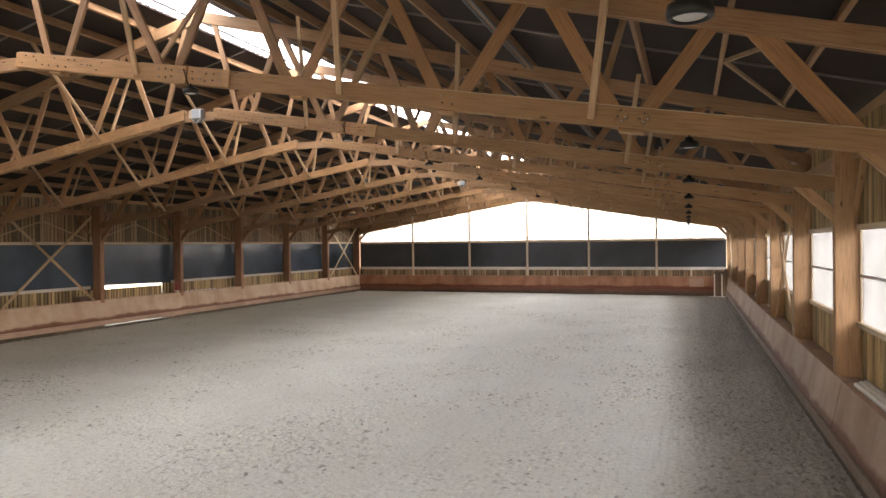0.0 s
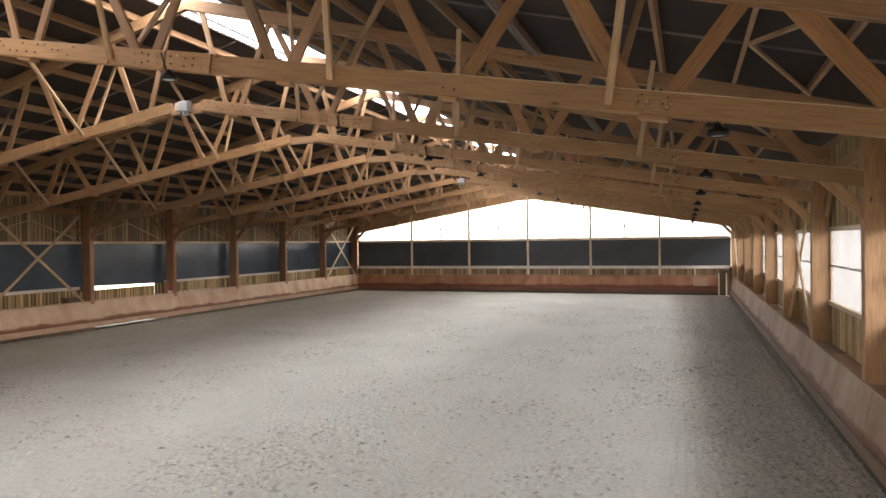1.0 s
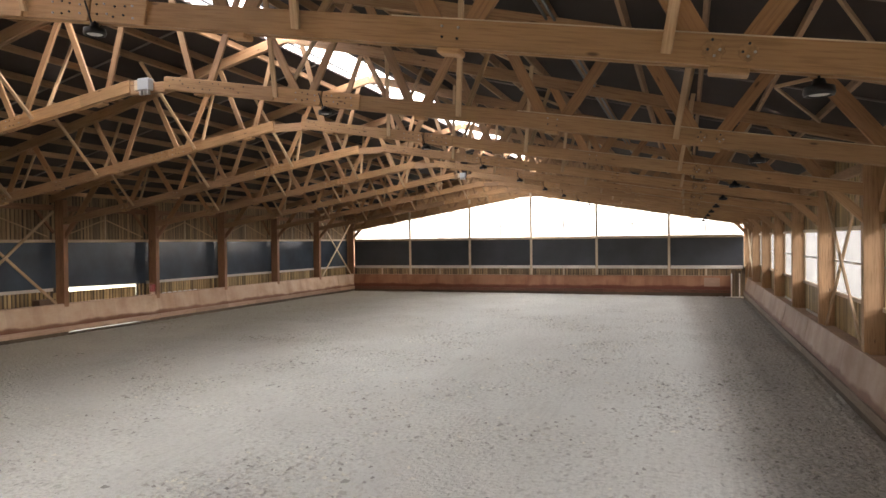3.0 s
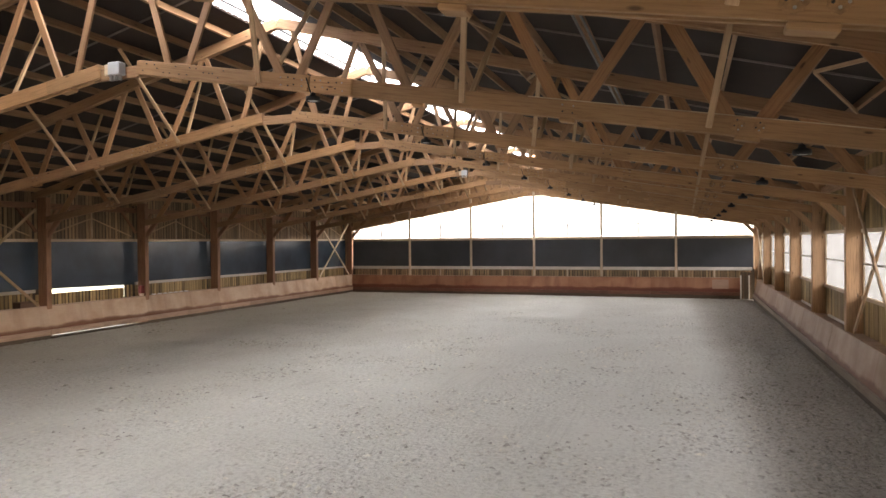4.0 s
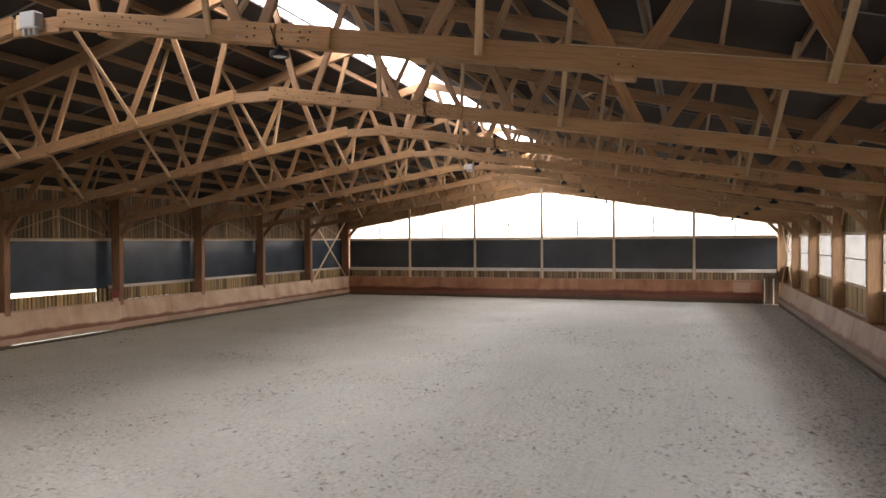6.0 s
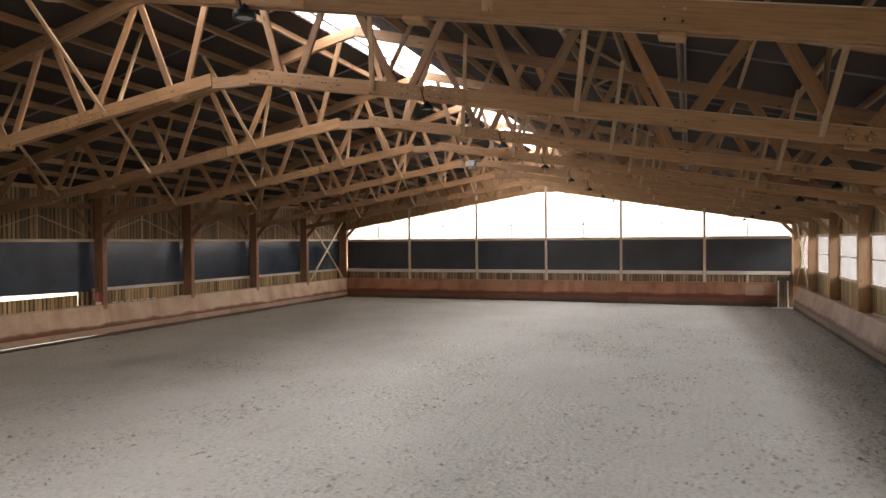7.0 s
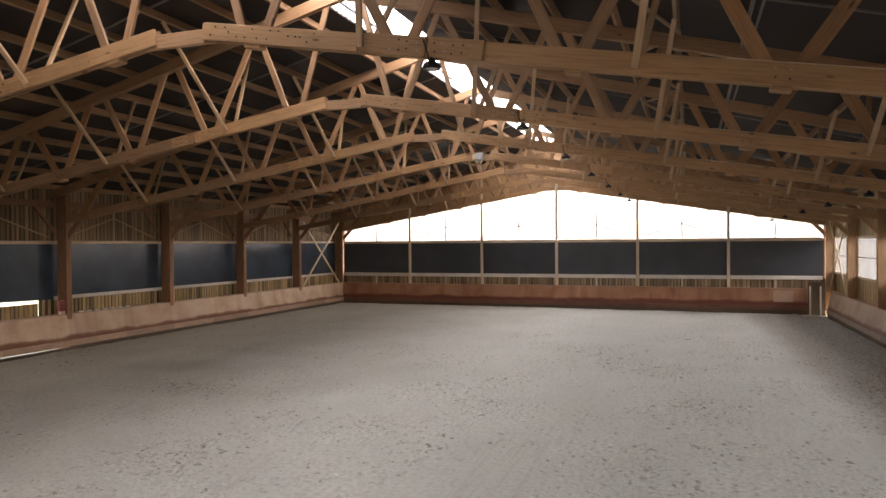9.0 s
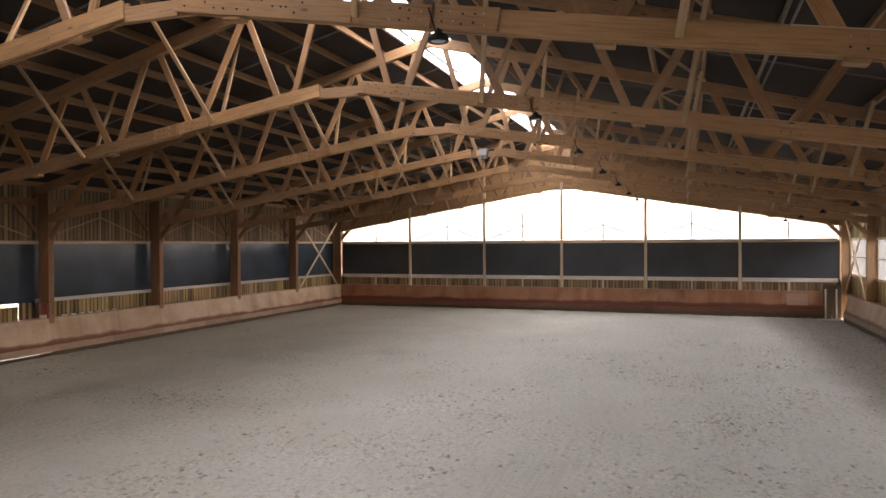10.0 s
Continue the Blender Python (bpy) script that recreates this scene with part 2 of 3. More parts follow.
def see_through(m, color, amount):
    """Woven cloth: lets a little daylight through."""
    nt = m.node_tree
    b, out = nt.nodes["Principled BSDF"], nt.nodes["Material Output"]
    tr = nt.nodes.new("ShaderNodeBsdfTranslucent")
    tr.inputs["Color"].default_value = (*color, 1)
    mx = nt.nodes.new("ShaderNodeMixShader")
    mx.inputs[0].default_value = amount
    nt.links.new(b.outputs[0], mx.inputs[1])
    nt.links.new(tr.outputs[0], mx.inputs[2])
    nt.links.new(mx.outputs[0], out.inputs["Surface"])


see_through(NET, (0.34, 0.39, 0.44), 0.055)
NETGREY = plain("dark_gable_net", (0.050, 0.057, 0.067), 0.40, 0, 0.5, 0.5)
STEEL = plain("galvanised_steel", (0.50, 0.50, 0.50), 0.45, 0.9)
CONDUIT = plain("grey_conduit_plastic", (0.19, 0.19, 0.19), 0.6, 0, 0.2)
DARKMETAL = plain("black_metal", (0.02, 0.02, 0.022), 0.45, 0.3)
WHITEPLASTIC = plain("white_plastic", (0.78, 0.78, 0.76), 0.45, 0, 0.08)
BOXGREY = plain("pale_grey_plastic", (0.46, 0.49, 0.53), 0.5, 0, 0.08)
LENS = plain("lamp_lens", (0.62, 0.62, 0.61), 0.7, 0, 0.05)
REDBOX = plain("red_brown_paint", (0.22, 0.025, 0.02), 0.5)
RUSTPLATE = plain("rusty_steel_plate", (0.43, 0.25, 0.125), 0.7, 0.0, 0.5, 18.0)
BROWNBOX = plain("brown_crate", (0.13, 0.075, 0.045), 0.7)
YARD = plain("meadow_grass", (0.085, 0.10, 0.065), 0.9, 0, 0.35, 0.6)


def translucent(name, color, clear, tint):
    m = bpy.data.materials.new(name)
    m.use_nodes = True
    nt = m.node_tree
    out = nt.nodes["Material Output"]
    nt.nodes.remove(nt.nodes["Principled BSDF"])
    tr = nt.nodes.new("ShaderNodeBsdfTranslucent")
    cl = nt.nodes.new("ShaderNodeBsdfTransparent")
    gl = node(nt, "BsdfGlossy", Roughness=0.3)
    cl.inputs["Color"].default_value = (*tint, 1)
    n = noise_tex(nt, coords(nt, (0.6, 0.9, 0.6)), 1.6, 4.0)
    nt.links.new(ramp(nt, n, [(0.3, tuple(c * 0.75 for c in color)), (0.7, color)]), tr.inputs["Color"])
    a = nt.nodes.new("ShaderNodeMixShader")
    a.inputs[0].default_value = clear
    nt.links.new(tr.outputs[0], a.inputs[1])
    nt.links.new(cl.outputs[0], a.inputs[2])
    c = nt.nodes.new("ShaderNodeMixShader")
    c.inputs[0].default_value = 0.04
    nt.links.new(a.outputs[0], c.inputs[1])
    nt.links.new(gl.outputs[0], c.inputs[2])
    nt.links.new(c.outputs[0], out.inputs["Surface"])
    return m


POLY = translucent("polycarbonate_pane", (0.055, 0.057, 0.059), 0.21, (0.80, 0.86, 0.95))
GABLEPANE = translucent("gable_sheet", (0.80, 0.80, 0.81), 0.60, (0.97, 0.98, 1.0))
SKYPANE = translucent("ridge_sheet", (0.60, 0.67, 0.75), 0.10, (0.94, 0.97, 1.0))


# ---- building helpers ----
MESHES = {}


def box_mesh(sx, sy, sz, mat, bev=0.006):
    """A box centred on its origin with bevelled edges, kept for reuse."""
    key = (round(sx, 3), round(sy, 3), round(sz, 3), mat.name, bev)
    if key not in MESHES:
        bm = bmesh.new()
        bmesh.ops.create_cube(bm, size=1.0)
        bmesh.ops.scale(bm, vec=(sx, sy, sz), verts=bm.verts)
        if bev:
            bmesh.ops.bevel(bm, geom=bm.edges[:], offset=min(bev, sx / 4, sy / 4, sz / 4), segments=1, affect="EDGES")
        me = bpy.data.meshes.new("box")
        bm.to_mesh(me)
        bm.free()
        me.materials.append(mat)
        MESHES[key] = me
    return MESHES[key]


def bm_mesh(bm, mat, smooth=False):
    me = bpy.data.meshes.new("mesh")
    bm.to_mesh(me)
    bm.free()
    me.materials.append(mat)
    if smooth:
        for p in me.polygons:
            p.use_smooth = True
    return me


def put(name, me, parent, m, label=""):
    ob = new(name, me)
    ob.parent = parent
    ob.matrix_basis = m
    if label:
        ob["label"] = label
    return ob


def thing(name, at, label, category, group="", kind=""):
    ob = new(name)
    ob.empty_display_size = 0.2
    ob.location = at
    return tagged(ob, label, category, group, kind)


def beam_pose(p0, p1, up=(0, 0, 1)):
    p0, p1 = Vector(p0), Vector(p1)
    x = (p1 - p0).normalized()
    u = Vector(up)
    if abs(x.dot(u)) > 0.99:
        u = Vector((0, 1, 0))
    y = u.cross(x).normalized()
    z = x.cross(y)
    r = Matrix((x, y, z)).transposed().to_4x4()
    return Matrix.Translation((p0 + p1) / 2) @ r, (p1 - p0).length


def beam(name, p0, p1, deep, thick, mat, parent=None, label="", up=(0, 0, 1), bev=0.006):
    """A timber from p0 to p1: deep along its own z (towards up), thick across."""
    m, n = beam_pose(p0, p1, up)
    return put(name, box_mesh(n, thick, deep, mat, bev), parent, m, label)


def slab(name, lo, hi, mat, parent=None, label="", bev=0.006):
    c = [(a + b) / 2 for a, b in zip(lo, hi)]
    return put(name, box_mesh(*[b - a for a, b in zip(lo, hi)], mat, bev), parent, Matrix.Translation(c), label)


def cyl(name, p0, p1, r0, mat, parent=None, label="", r1=None, n=12):
    m, length = beam_pose(p0, p1)
    bm = bmesh.new()
    bmesh.ops.create_cone(bm, cap_ends=True, segments=n, radius1=r0, radius2=r0 if r1 is None else r1, depth=length)
    bmesh.ops.rotate(bm, matrix=Matrix.Rotation(radians(90), 3, "Y"), verts=bm.verts)
    return put(name, bm_mesh(bm, mat), parent, m, label)


def chord_top(x):
    return CTOP - CS * abs(x)


def roof_top(x):
    return RIDGE - SLOPE * abs(x)


# ---- ground, sand floor ----
bm = bmesh.new()
bmesh.ops.create_grid(bm, x_segments=24, y_segments=24, size=1500)
ground = tagged(new("ground", bm_mesh(bm, YARD)), "short green meadow grass around the hall", "ground", kind="structure")
ground.location = (0, 20, -0.25)


def sand_height(x, y):
    h = 0.012 * noise.noise((x * 1.7, y * 1.7, 0)) + 0.018 * noise.noise((x * 0.45, y * 0.45, 3))
    h += 0.008 * noise.noise((x * 4.3, y * 4.3, 7))
    patch = min(1, max(0, 0.15 + 1.6 * noise.noise((x * 0.35, y * 0.35, 11))))
    track = min(1, max(0, (x - 10.3) * 1.5))
    lumps = noise.noise((x * 7.5, y * 6.0, 5)) + 0.8 * noise.noise((x * 14, y * 12, 9)) + 0.5 * noise.noise((x * 25, y * 21, 13))
    h += (0.008 + 0.016 * patch + 0.020 * track) * lumps
    if y > 30:
        h -= 0.06 * min(1, (y - 30) / 12) * max(0, min(1, (x + 6) / 16))
    a = abs(x) + 0.05 * noise.noise((0, y * 0.25, 2))
    if a > 12.05:
        # drag-mat ruts along the boards
        f = min(1, (a - 12.05) * 5)
        h += f * (0.011 * math.sin(a * 31) + 0.008 * math.sin(a * 67))
    return h


def sand_floor():
    xs = np.concatenate([np.linspace(-HALF, -11.9, 22), np.linspace(-11.7, -1.0, 90), np.linspace(-0.9, 10.2, 300), np.linspace(10.23, 11.9, 46), np.linspace(11.94, HALF, 36)])
    ys = np.concatenate([np.linspace(Y0 + 0.2, 0.4, 50), np.linspace(0.5, 26.0, 580), np.linspace(26.1, Y1 - 0.1, 190)])
    nx, ny = len(xs), len(ys)
    verts = [(x, y, sand_height(x, y)) for y in ys for x in xs]
    faces = [(j * nx + i, j * nx + i + 1, (j + 1) * nx + i + 1, (j + 1) * nx + i) for j in range(ny - 1) for i in range(nx - 1)]
    me = bpy.data.meshes.new("floor")
    me.from_pydata(verts, [], faces)
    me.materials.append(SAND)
    me.polygons.foreach_set("use_smooth", [True] * len(faces))
    return tagged(new("floor", me), "pale grey riding sand with hoof-churned clods", "sand floor", kind="structure")


sand_floor()
slab("foundation", (-WALL - 0.3, Y0 - 0.3, -0.6), (WALL + 0.3, Y1 + 0.4, -0.16), plain("concrete", (0.35, 0.34, 0.32), 0.9))
tagged(bpy.data.objects["foundation"], "grey concrete slab under the riding sand", "foundation", kind="structure")


def clods():
    rnd = random.Random(5)
    verts, faces = [], []
    for k in range(100000):
        y = -1.0 + 36 * rnd.random() ** 1.15
        x = rnd.uniform(-12.5, 12.6)
        dense = 0.26 + 1.2 * noise.noise((x * 0.35, y * 0.35, 11)) + 0.7 * noise.noise((x * 0.9, y * 0.9, 4)) - 0.02 * max(0, y - 20)
        if x > 10.5:
            dense += 0.45
        elif x > 9.2:
            dense -= 0.35
        elif x < 3:
            dense -= min(0.35, 0.045 * (3 - x))
        if rnd.random() > dense:
            continue
        r = 0.012 + (0.034 if x < 10.5 else 0.028) * rnd.random() ** 2.2
        z = sand_height(x, y)
        k = len(verts)
        a0 = rnd.random() * 6.3
        ex = rnd.uniform(1.0, 2.8)
        ca, sa = math.cos(a0), math.sin(a0)
        for i in range(5):
            a = i * 6.283 / 5
            u, v = math.cos(a) * r * ex * rnd.uniform(0.7, 1.3), math.sin(a) * r * rnd.uniform(0.7, 1.3)
            verts.append((x + u * ca - v * sa, y + u * sa + v * ca, z - 0.006))
        verts.append((x + r * rnd.uniform(-0.4, 0.4), y + r * rnd.uniform(-0.4, 0.4), z + r * rnd.uniform(0.4, 1.0)))
        for i in range(5):
            faces.append((k + i, k + (i + 1) % 5, k + 5))
    me = bpy.data.meshes.new("sand_clods")
    me.from_pydata(verts, [], faces)
    me.materials.append(CLOD)
    for p in me.polygons:
        p.use_smooth = True
    tagged(new("sand_clods", me), "small dark and pale clods of churned riding sand", "sand clods", kind="stuff")


clods()


# ---- roof ----
def roof_side(name, s):
    """One slope: thick dark sheet from the ridge strip to the eave."""
    bm = bmesh.new()
    z = lambda x: RIDGE + 0.20 - SLOPE * x
    xs = [0.86 if s < 0 else 0.30, 14.6]
    pts = [(s * x, y, z(x) + d) for d in (0, 0.06) for y in (Y0 - 0.8, Y1 + 0.8) for x in xs]
    v = [bm.verts.new(p) for p in pts]
    for f in ((0, 1, 3, 2), (4, 6, 7, 5), (0, 4, 5, 1), (2, 3, 7, 6), (0, 2, 6, 4), (1, 5, 7, 3)):
        bm.faces.new([v[i] for i in f])
    # sheet laps across the slope at mid-bay, in the same mesh
    for y in BAYS:
        yc = y + 3.10
        a = [bm.verts.new((s * x, yc + dy, z(x) + dz)) for x in (0.90, 14.2) for dy in (-0.02, 0.02) for dz in (-0.035, -0.002)]
        for f in ((0, 1, 3, 2), (4, 6, 7, 5), (0, 4, 5, 1), (2, 3, 7, 6), (0, 2, 6, 4), (1, 5, 7, 3)):
            fc = bm.faces.new([a[i] for i in f])
            fc.material_index = 1
    bmesh.ops.recalc_face_normals(bm, faces=bm.faces)
    me = bm_mesh(bm, ROOFSHEET)
    me.materials.append(SEAM)
    tagged(new(name, me), "dark grey-brown roof sheets with pale lap strips", "roof", kind="structure")


roof_side("ceiling_west", -1)
roof_side("ceiling_east", 1)


def ridge_skylight():
    """Corrugated clear sheets over the ridge."""
    sky_root = thing("skylight", (0, 0, 0), "corrugated translucent ridge skylight letting in white daylight", "skylight", kind="structure")
    for s in (-1, 1):
        for y in BAYS:
            bm = bmesh.new()
            n = 66
            rows = []
            for i in range(n + 1):
                yy = y + 5.0 * i / n
                dz = 0.018 * math.sin(i * math.pi / 1.5)
                rows.append([bm.verts.new((s * x, yy, RIDGE + 0.25 - SLOPE * x + dz)) for x in (0.0, 0.95)])
            for a, b in zip(rows, rows[1:]):
                bm.faces.new((a[0], a[1], b[1], b[0]))
            put("clear_sheet", bm_mesh(bm, SKYPANE, True), sky_root, Matrix())


ridge_skylight()


# ---- timber roof trusses ----
WEBS = [(1.05, 0.36, 0.13), (1.33, 2.14, 0.13), (3.28, 2.12, 0.14), (3.44, 4.33, 0.14), (5.42, 4.56, 0.15), (5.56, 6.46, 0.155),
        (7.665, 6.80, 0.17), (7.83, 8.79, 0.175), (9.88, 9.03, 0.20), (10.09, 10.98, 0.18), (12.46, 11.30, 0.23)]
STAYS = [(2.85, 0.085), (6.24, 0.085), (9.56, 0.085)]
BLOCKS = [(1.20, 0.26), (5.54, 0.20), (7.735, 0.215), (10.02, 0.30)]
JOINT = 3.75


def bolt_mesh(mat):
    bm = bmesh.new()
    bmesh.ops.create_cone(bm, cap_ends=True, segments=6, radius1=0.013, radius2=0.010, depth=0.014)
    bmesh.ops.rotate(bm, matrix=Matrix.Rotation(radians(90), 3, "X"), verts=bm.verts)
    return bm_mesh(bm, mat)


def connector_mesh(r):
    """Round toothed plate pressed into the chord's face."""
    bm = bmesh.new()
    rim = [r * (1.0 if i % 2 else 0.86) for i in range(20)]
    rings = [[bm.verts.new((q * k * math.cos(i * math.pi / 10), y, q * k * math.sin(i * math.pi / 10))) for i, q in enumerate(rim)] for k, y in ((1.0, 0.0), (0.95, -0.005))]
    for i in range(20):
        j = (i + 1) % 20
        bm.faces.new((rings[0][i], rings[0][j], rings[1][j], rings[1][i]))
    bm.faces.new(rings[1])
    bmesh.ops.recalc_face_normals(bm, faces=bm.faces)
    return bm_mesh(bm, RUSTPLATE)


BOLT = bolt_mesh(STEEL)
NAIL = bolt_mesh(DARKMETAL)


def truss(y):
    t = thing("roof_truss", (0, y, 0), "pale spruce roof truss with doubled chords and bolted joints", "roof truss", "roof trusses")
    dy = (0.024, 0.126)
    mid = 0.075
    for s in (-1, 1):
        d = 0.246
        for yy in dy:
            for x0, x1 in ((0.42, JOINT - 0.012), (JOINT + 0.012, 13.40)):
                # outer west chords in darker spruce: the eave's dim light put into colour
                beam("bottom_chord", (s * x0, yy, chord_top(x0) - d / 2), (s * x1, yy, chord_top(x1) - d / 2), d, 0.048, SPRUCE if s < 0 and x0 > JOINT else CHORD, t)
            beam("top_chord", (s * 0.02, yy, roof_top(0) - 0.13), (s * 13.9, yy, roof_top(13.9) - 0.13), 0.25, 0.048, SPRUCE, t)
        # splice planks over the inner end and over the joint
        if s > 0:
            for x0, x1, deep, out in ((0.41, 2.80, 0.232, 0.035), (2.90, JOINT - 0.012, 0.25, 0.04), (JOINT + 0.016, 4.48, 0.255, 0.04)):
                beam("splice_plank", (x0, -out / 2 - 0.002, chord_top(x0) - 0.25 + deep / 2), (x1, -out / 2 - 0.002, chord_top(x1) - 0.25 + deep / 2), deep, out, CHORD, t)
        else:
            for x0, x1 in ((0.40, 1.62), (2.95, JOINT - 0.014), (JOINT + 0.014, 4.35)):
                beam("splice_plank", (-x1, -0.017, chord_top(x1) - d / 2 - 0.012), (-x0, -0.017, chord_top(x0) - d / 2 - 0.012), 0.24, 0.03, CHORD, t)
        for xb, xt, w in WEBS:
            zb = chord_top(xb) - 0.18
            zt = roof_top(xt) - 0.10
            m, n = beam_pose((s * xb, mid, zb), (s * xt, mid, zt), (0, 1, 0))
            put("diagonal", box_mesh(n, w, 0.052, WEBWOOD if xb > 7 else SPRUCE), t, m)
        # stays from the bottom chord up to the purlins of the bays before and behind
        for x, w in STAYS:
            z0 = chord_top(x) - 0.19
            for face, k in ((-0.048, -0.75 if s < 0 else -0.5), (0.196, 0.6)):
                rise = (roof_top(x) - z0) / (1 + 0.2 * SLOPE)
                p0 = (s * x, face, z0)
                p1 = (s * (x + 0.2 * rise), face + k * rise, z0 + rise)
                m, n = beam_pose(p0, p1, (0, 1, 0))
                put("stay", box_mesh(n, w, 0.045, STAYWOOD), t, m, "slender pale spruce stay")
        for x, w in BLOCKS:
            x0, x1 = x - w / 2, x + w / 2
            beam("bearing_block", (s * x0, mid, chord_top(x0) - d - 0.03), (s * x1, mid, chord_top(x1) - d - 0.03), 0.055, 0.168, CHORD, t, "", (0, 0, 1), 0.012)
        # pale strip along the chord's top edge, a highlight built as a part
        if s > 0:
            for x0, x1 in ((7.2, 9.3), (9.3, 13.0)):
                m, n = beam_pose((x0, -0.006, chord_top(x0) + 0.002), (x1, -0.006, chord_top(x1) + 0.002))
                put("cable", box_mesh(n, 0.012, 0.010, TRIM, 0.003), t, m, "thin pale strip as highlight along the chord edge")
        rnd = random.Random(9 + s)
        for i in range(10):
            for v in (0.07, 0.18):
                x = JOINT - 0.50 + 0.12 * i + rnd.uniform(-0.02, 0.02)
                if abs(x - JOINT) > 0.05:
                    put("bolt", NAIL if i % 3 else BOLT, t, Matrix.Translation((s * x, -0.049 if s > 0 else -0.039, chord_top(x) - v + rnd.uniform(-0.015, 0.015))))
        if s > 0:
            for i in range(16):
                x = 0.55 + 0.11 * i + rnd.uniform(-0.03, 0.03)
                put("nail", NAIL, t, Matrix.Translation((x, -0.043, chord_top(x) - rnd.choice((0.06, 0.12, 0.18)))))
        # pressed connector plates at the outer splice, with their bolt heads
        for xc, r in ((9.91, 0.095), (10.16, 0.08)):
            put("connector_plate", connector_mesh(r), t, Matrix.Translation((s * xc, -0.001, chord_top(xc) - 0.125)), "rust-brown toothed connector plate")
            for i in range(4):
                a = i * 1.57 + rnd.uniform(-0.2, 0.2)
                rr = r * rnd.uniform(0.35, 0.85)
                put("bolt", NAIL if i % 3 else BOLT, t, Matrix.Translation((s * xc + rr * math.cos(a), -0.012, chord_top(xc) - 0.125 + rr * math.sin(a))))
        xc = 7.735
        for du in (-0.07, 0.08):
            for v in (0.07, 0.17):
                put("bolt", BOLT if v < 0.1 else NAIL, t, Matrix.Translation((s * (xc + du + rnd.uniform(-0.015, 0.015)), -0.007, chord_top(xc + du) - v + rnd.uniform(-0.012, 0.012))))
    slab("ridge_tie", (-0.60, 0.050, CTOP - 0.36), (0.60, 0.100, CTOP - 0.16), SPRUCE, t)
    slab("ridge_tie", (-0.415, 0.010, CTOP - 0.36), (0.415, 0.048, CTOP - 0.16), SPRUCE, t)
    return t


first_truss = truss(LINES[0])
for yl in LINES[1:]:
    copy_thing(first_truss, Matrix.Translation((0, yl, 0)))

# ---- purlins, roof braces ----
PX = [12.22, 11.13, 9.97, 8.86, 7.70, 6.62, 5.58, 4.44, 3.27, 2.36, 1.40]


def purlin(x, y):
    s = 1 if x > 0 else -1
    z = RIDGE + 0.17 - SLOPE * abs(x) - 0.08
    tilt = Matrix.Rotation(s * math.atan(SLOPE), 4, "Y")
    ob = put("purlin", box_mesh(5.0 - 0.012, 0.065, 0.17, SPRUCE), None,
             Matrix.Translation((x, y + 2.5 + 0.105, z)) @ tilt @ Matrix.Rotation(radians(90), 4, "Z"))
    tagged(ob, "sawn spruce purlin spanning between two trusses", "purlin", "roof purlins")


for y in BAYS:
    for x in PX:
        purlin(x, y)
        purlin(-x, y)
    ob = beam("skylight_rail", (-0.57, y + 0.11, RIDGE + 0.055), (-0.57, y + 4.99, RIDGE + 0.055), 0.05, 0.05, DARKMETAL)
    tagged(ob, "thin dark metal rail under the ridge skylight sheets", "rail", "skylight rails")
for x, bays in ((11.15, (5.0, 10.0)), (5.60, (10.0, 15.0, 20.0, 25.0))):
    for y in bays:
        for xb, yb in ((x + 1.07, y + 4.85), (x + 0.92, y + 0.15)):
            ob = beam("roof_brace", (x, y + 2.37, roof_top(x) - 0.02), (xb, yb, roof_top(xb) - 0.02), 0.06, 0.045, STAYWOOD)
            tagged(ob, "slender pale roof brace between two purlins", "roof brace", "roof braces")
for px in (7.67, 7.80):
    pipe = cyl("conduit_pipe", (px, Y0 + 0.3, roof_top(px) - 0.05), (px, Y1 - 0.3, roof_top(px) - 0.05), 0.022, CONDUIT)
    tagged(pipe, "long grey conduit pipe fixed below the roof", "pipe", "roof conduits")


# ---- posts, knee braces, eave beams ----
def post(x, y):
    s = 1 if x > 0 else -1
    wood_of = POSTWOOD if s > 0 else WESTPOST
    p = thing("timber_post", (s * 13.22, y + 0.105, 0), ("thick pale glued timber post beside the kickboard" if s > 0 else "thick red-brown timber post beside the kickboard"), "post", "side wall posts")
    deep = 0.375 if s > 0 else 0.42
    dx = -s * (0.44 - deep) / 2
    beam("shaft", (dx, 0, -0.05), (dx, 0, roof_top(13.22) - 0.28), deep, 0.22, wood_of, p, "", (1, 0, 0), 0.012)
    m, n = beam_pose((-s * 0.14, 0, 3.76), (-s * 0.86, 0, chord_top(12.36) - 0.10), (0, 1, 0))
    put("knee_brace", box_mesh(n, 0.18, 0.10, wood_of, 0.01), p, m)
    return p


for y in LINES:
    for s in (-1, 1):
        post(s * 13.22, y)
for s in (-1, 1):
    ex = 13.50 if s < 0 else 13.31
    for y in BAYS:
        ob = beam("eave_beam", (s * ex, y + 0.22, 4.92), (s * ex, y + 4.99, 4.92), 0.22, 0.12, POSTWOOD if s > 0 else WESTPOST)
        tagged(ob, "horizontal timber eave beam between two posts", "beam", "eave beams")
        # longitudinal eave braces
        for ya, yb in ((y + 0.20, y + 1.0), (y + 5.0, y + 4.2)):
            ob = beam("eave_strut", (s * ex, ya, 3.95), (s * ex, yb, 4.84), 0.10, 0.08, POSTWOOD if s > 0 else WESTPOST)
            tagged(ob, "short diagonal strut from post to eave beam", "strut", "eave struts")


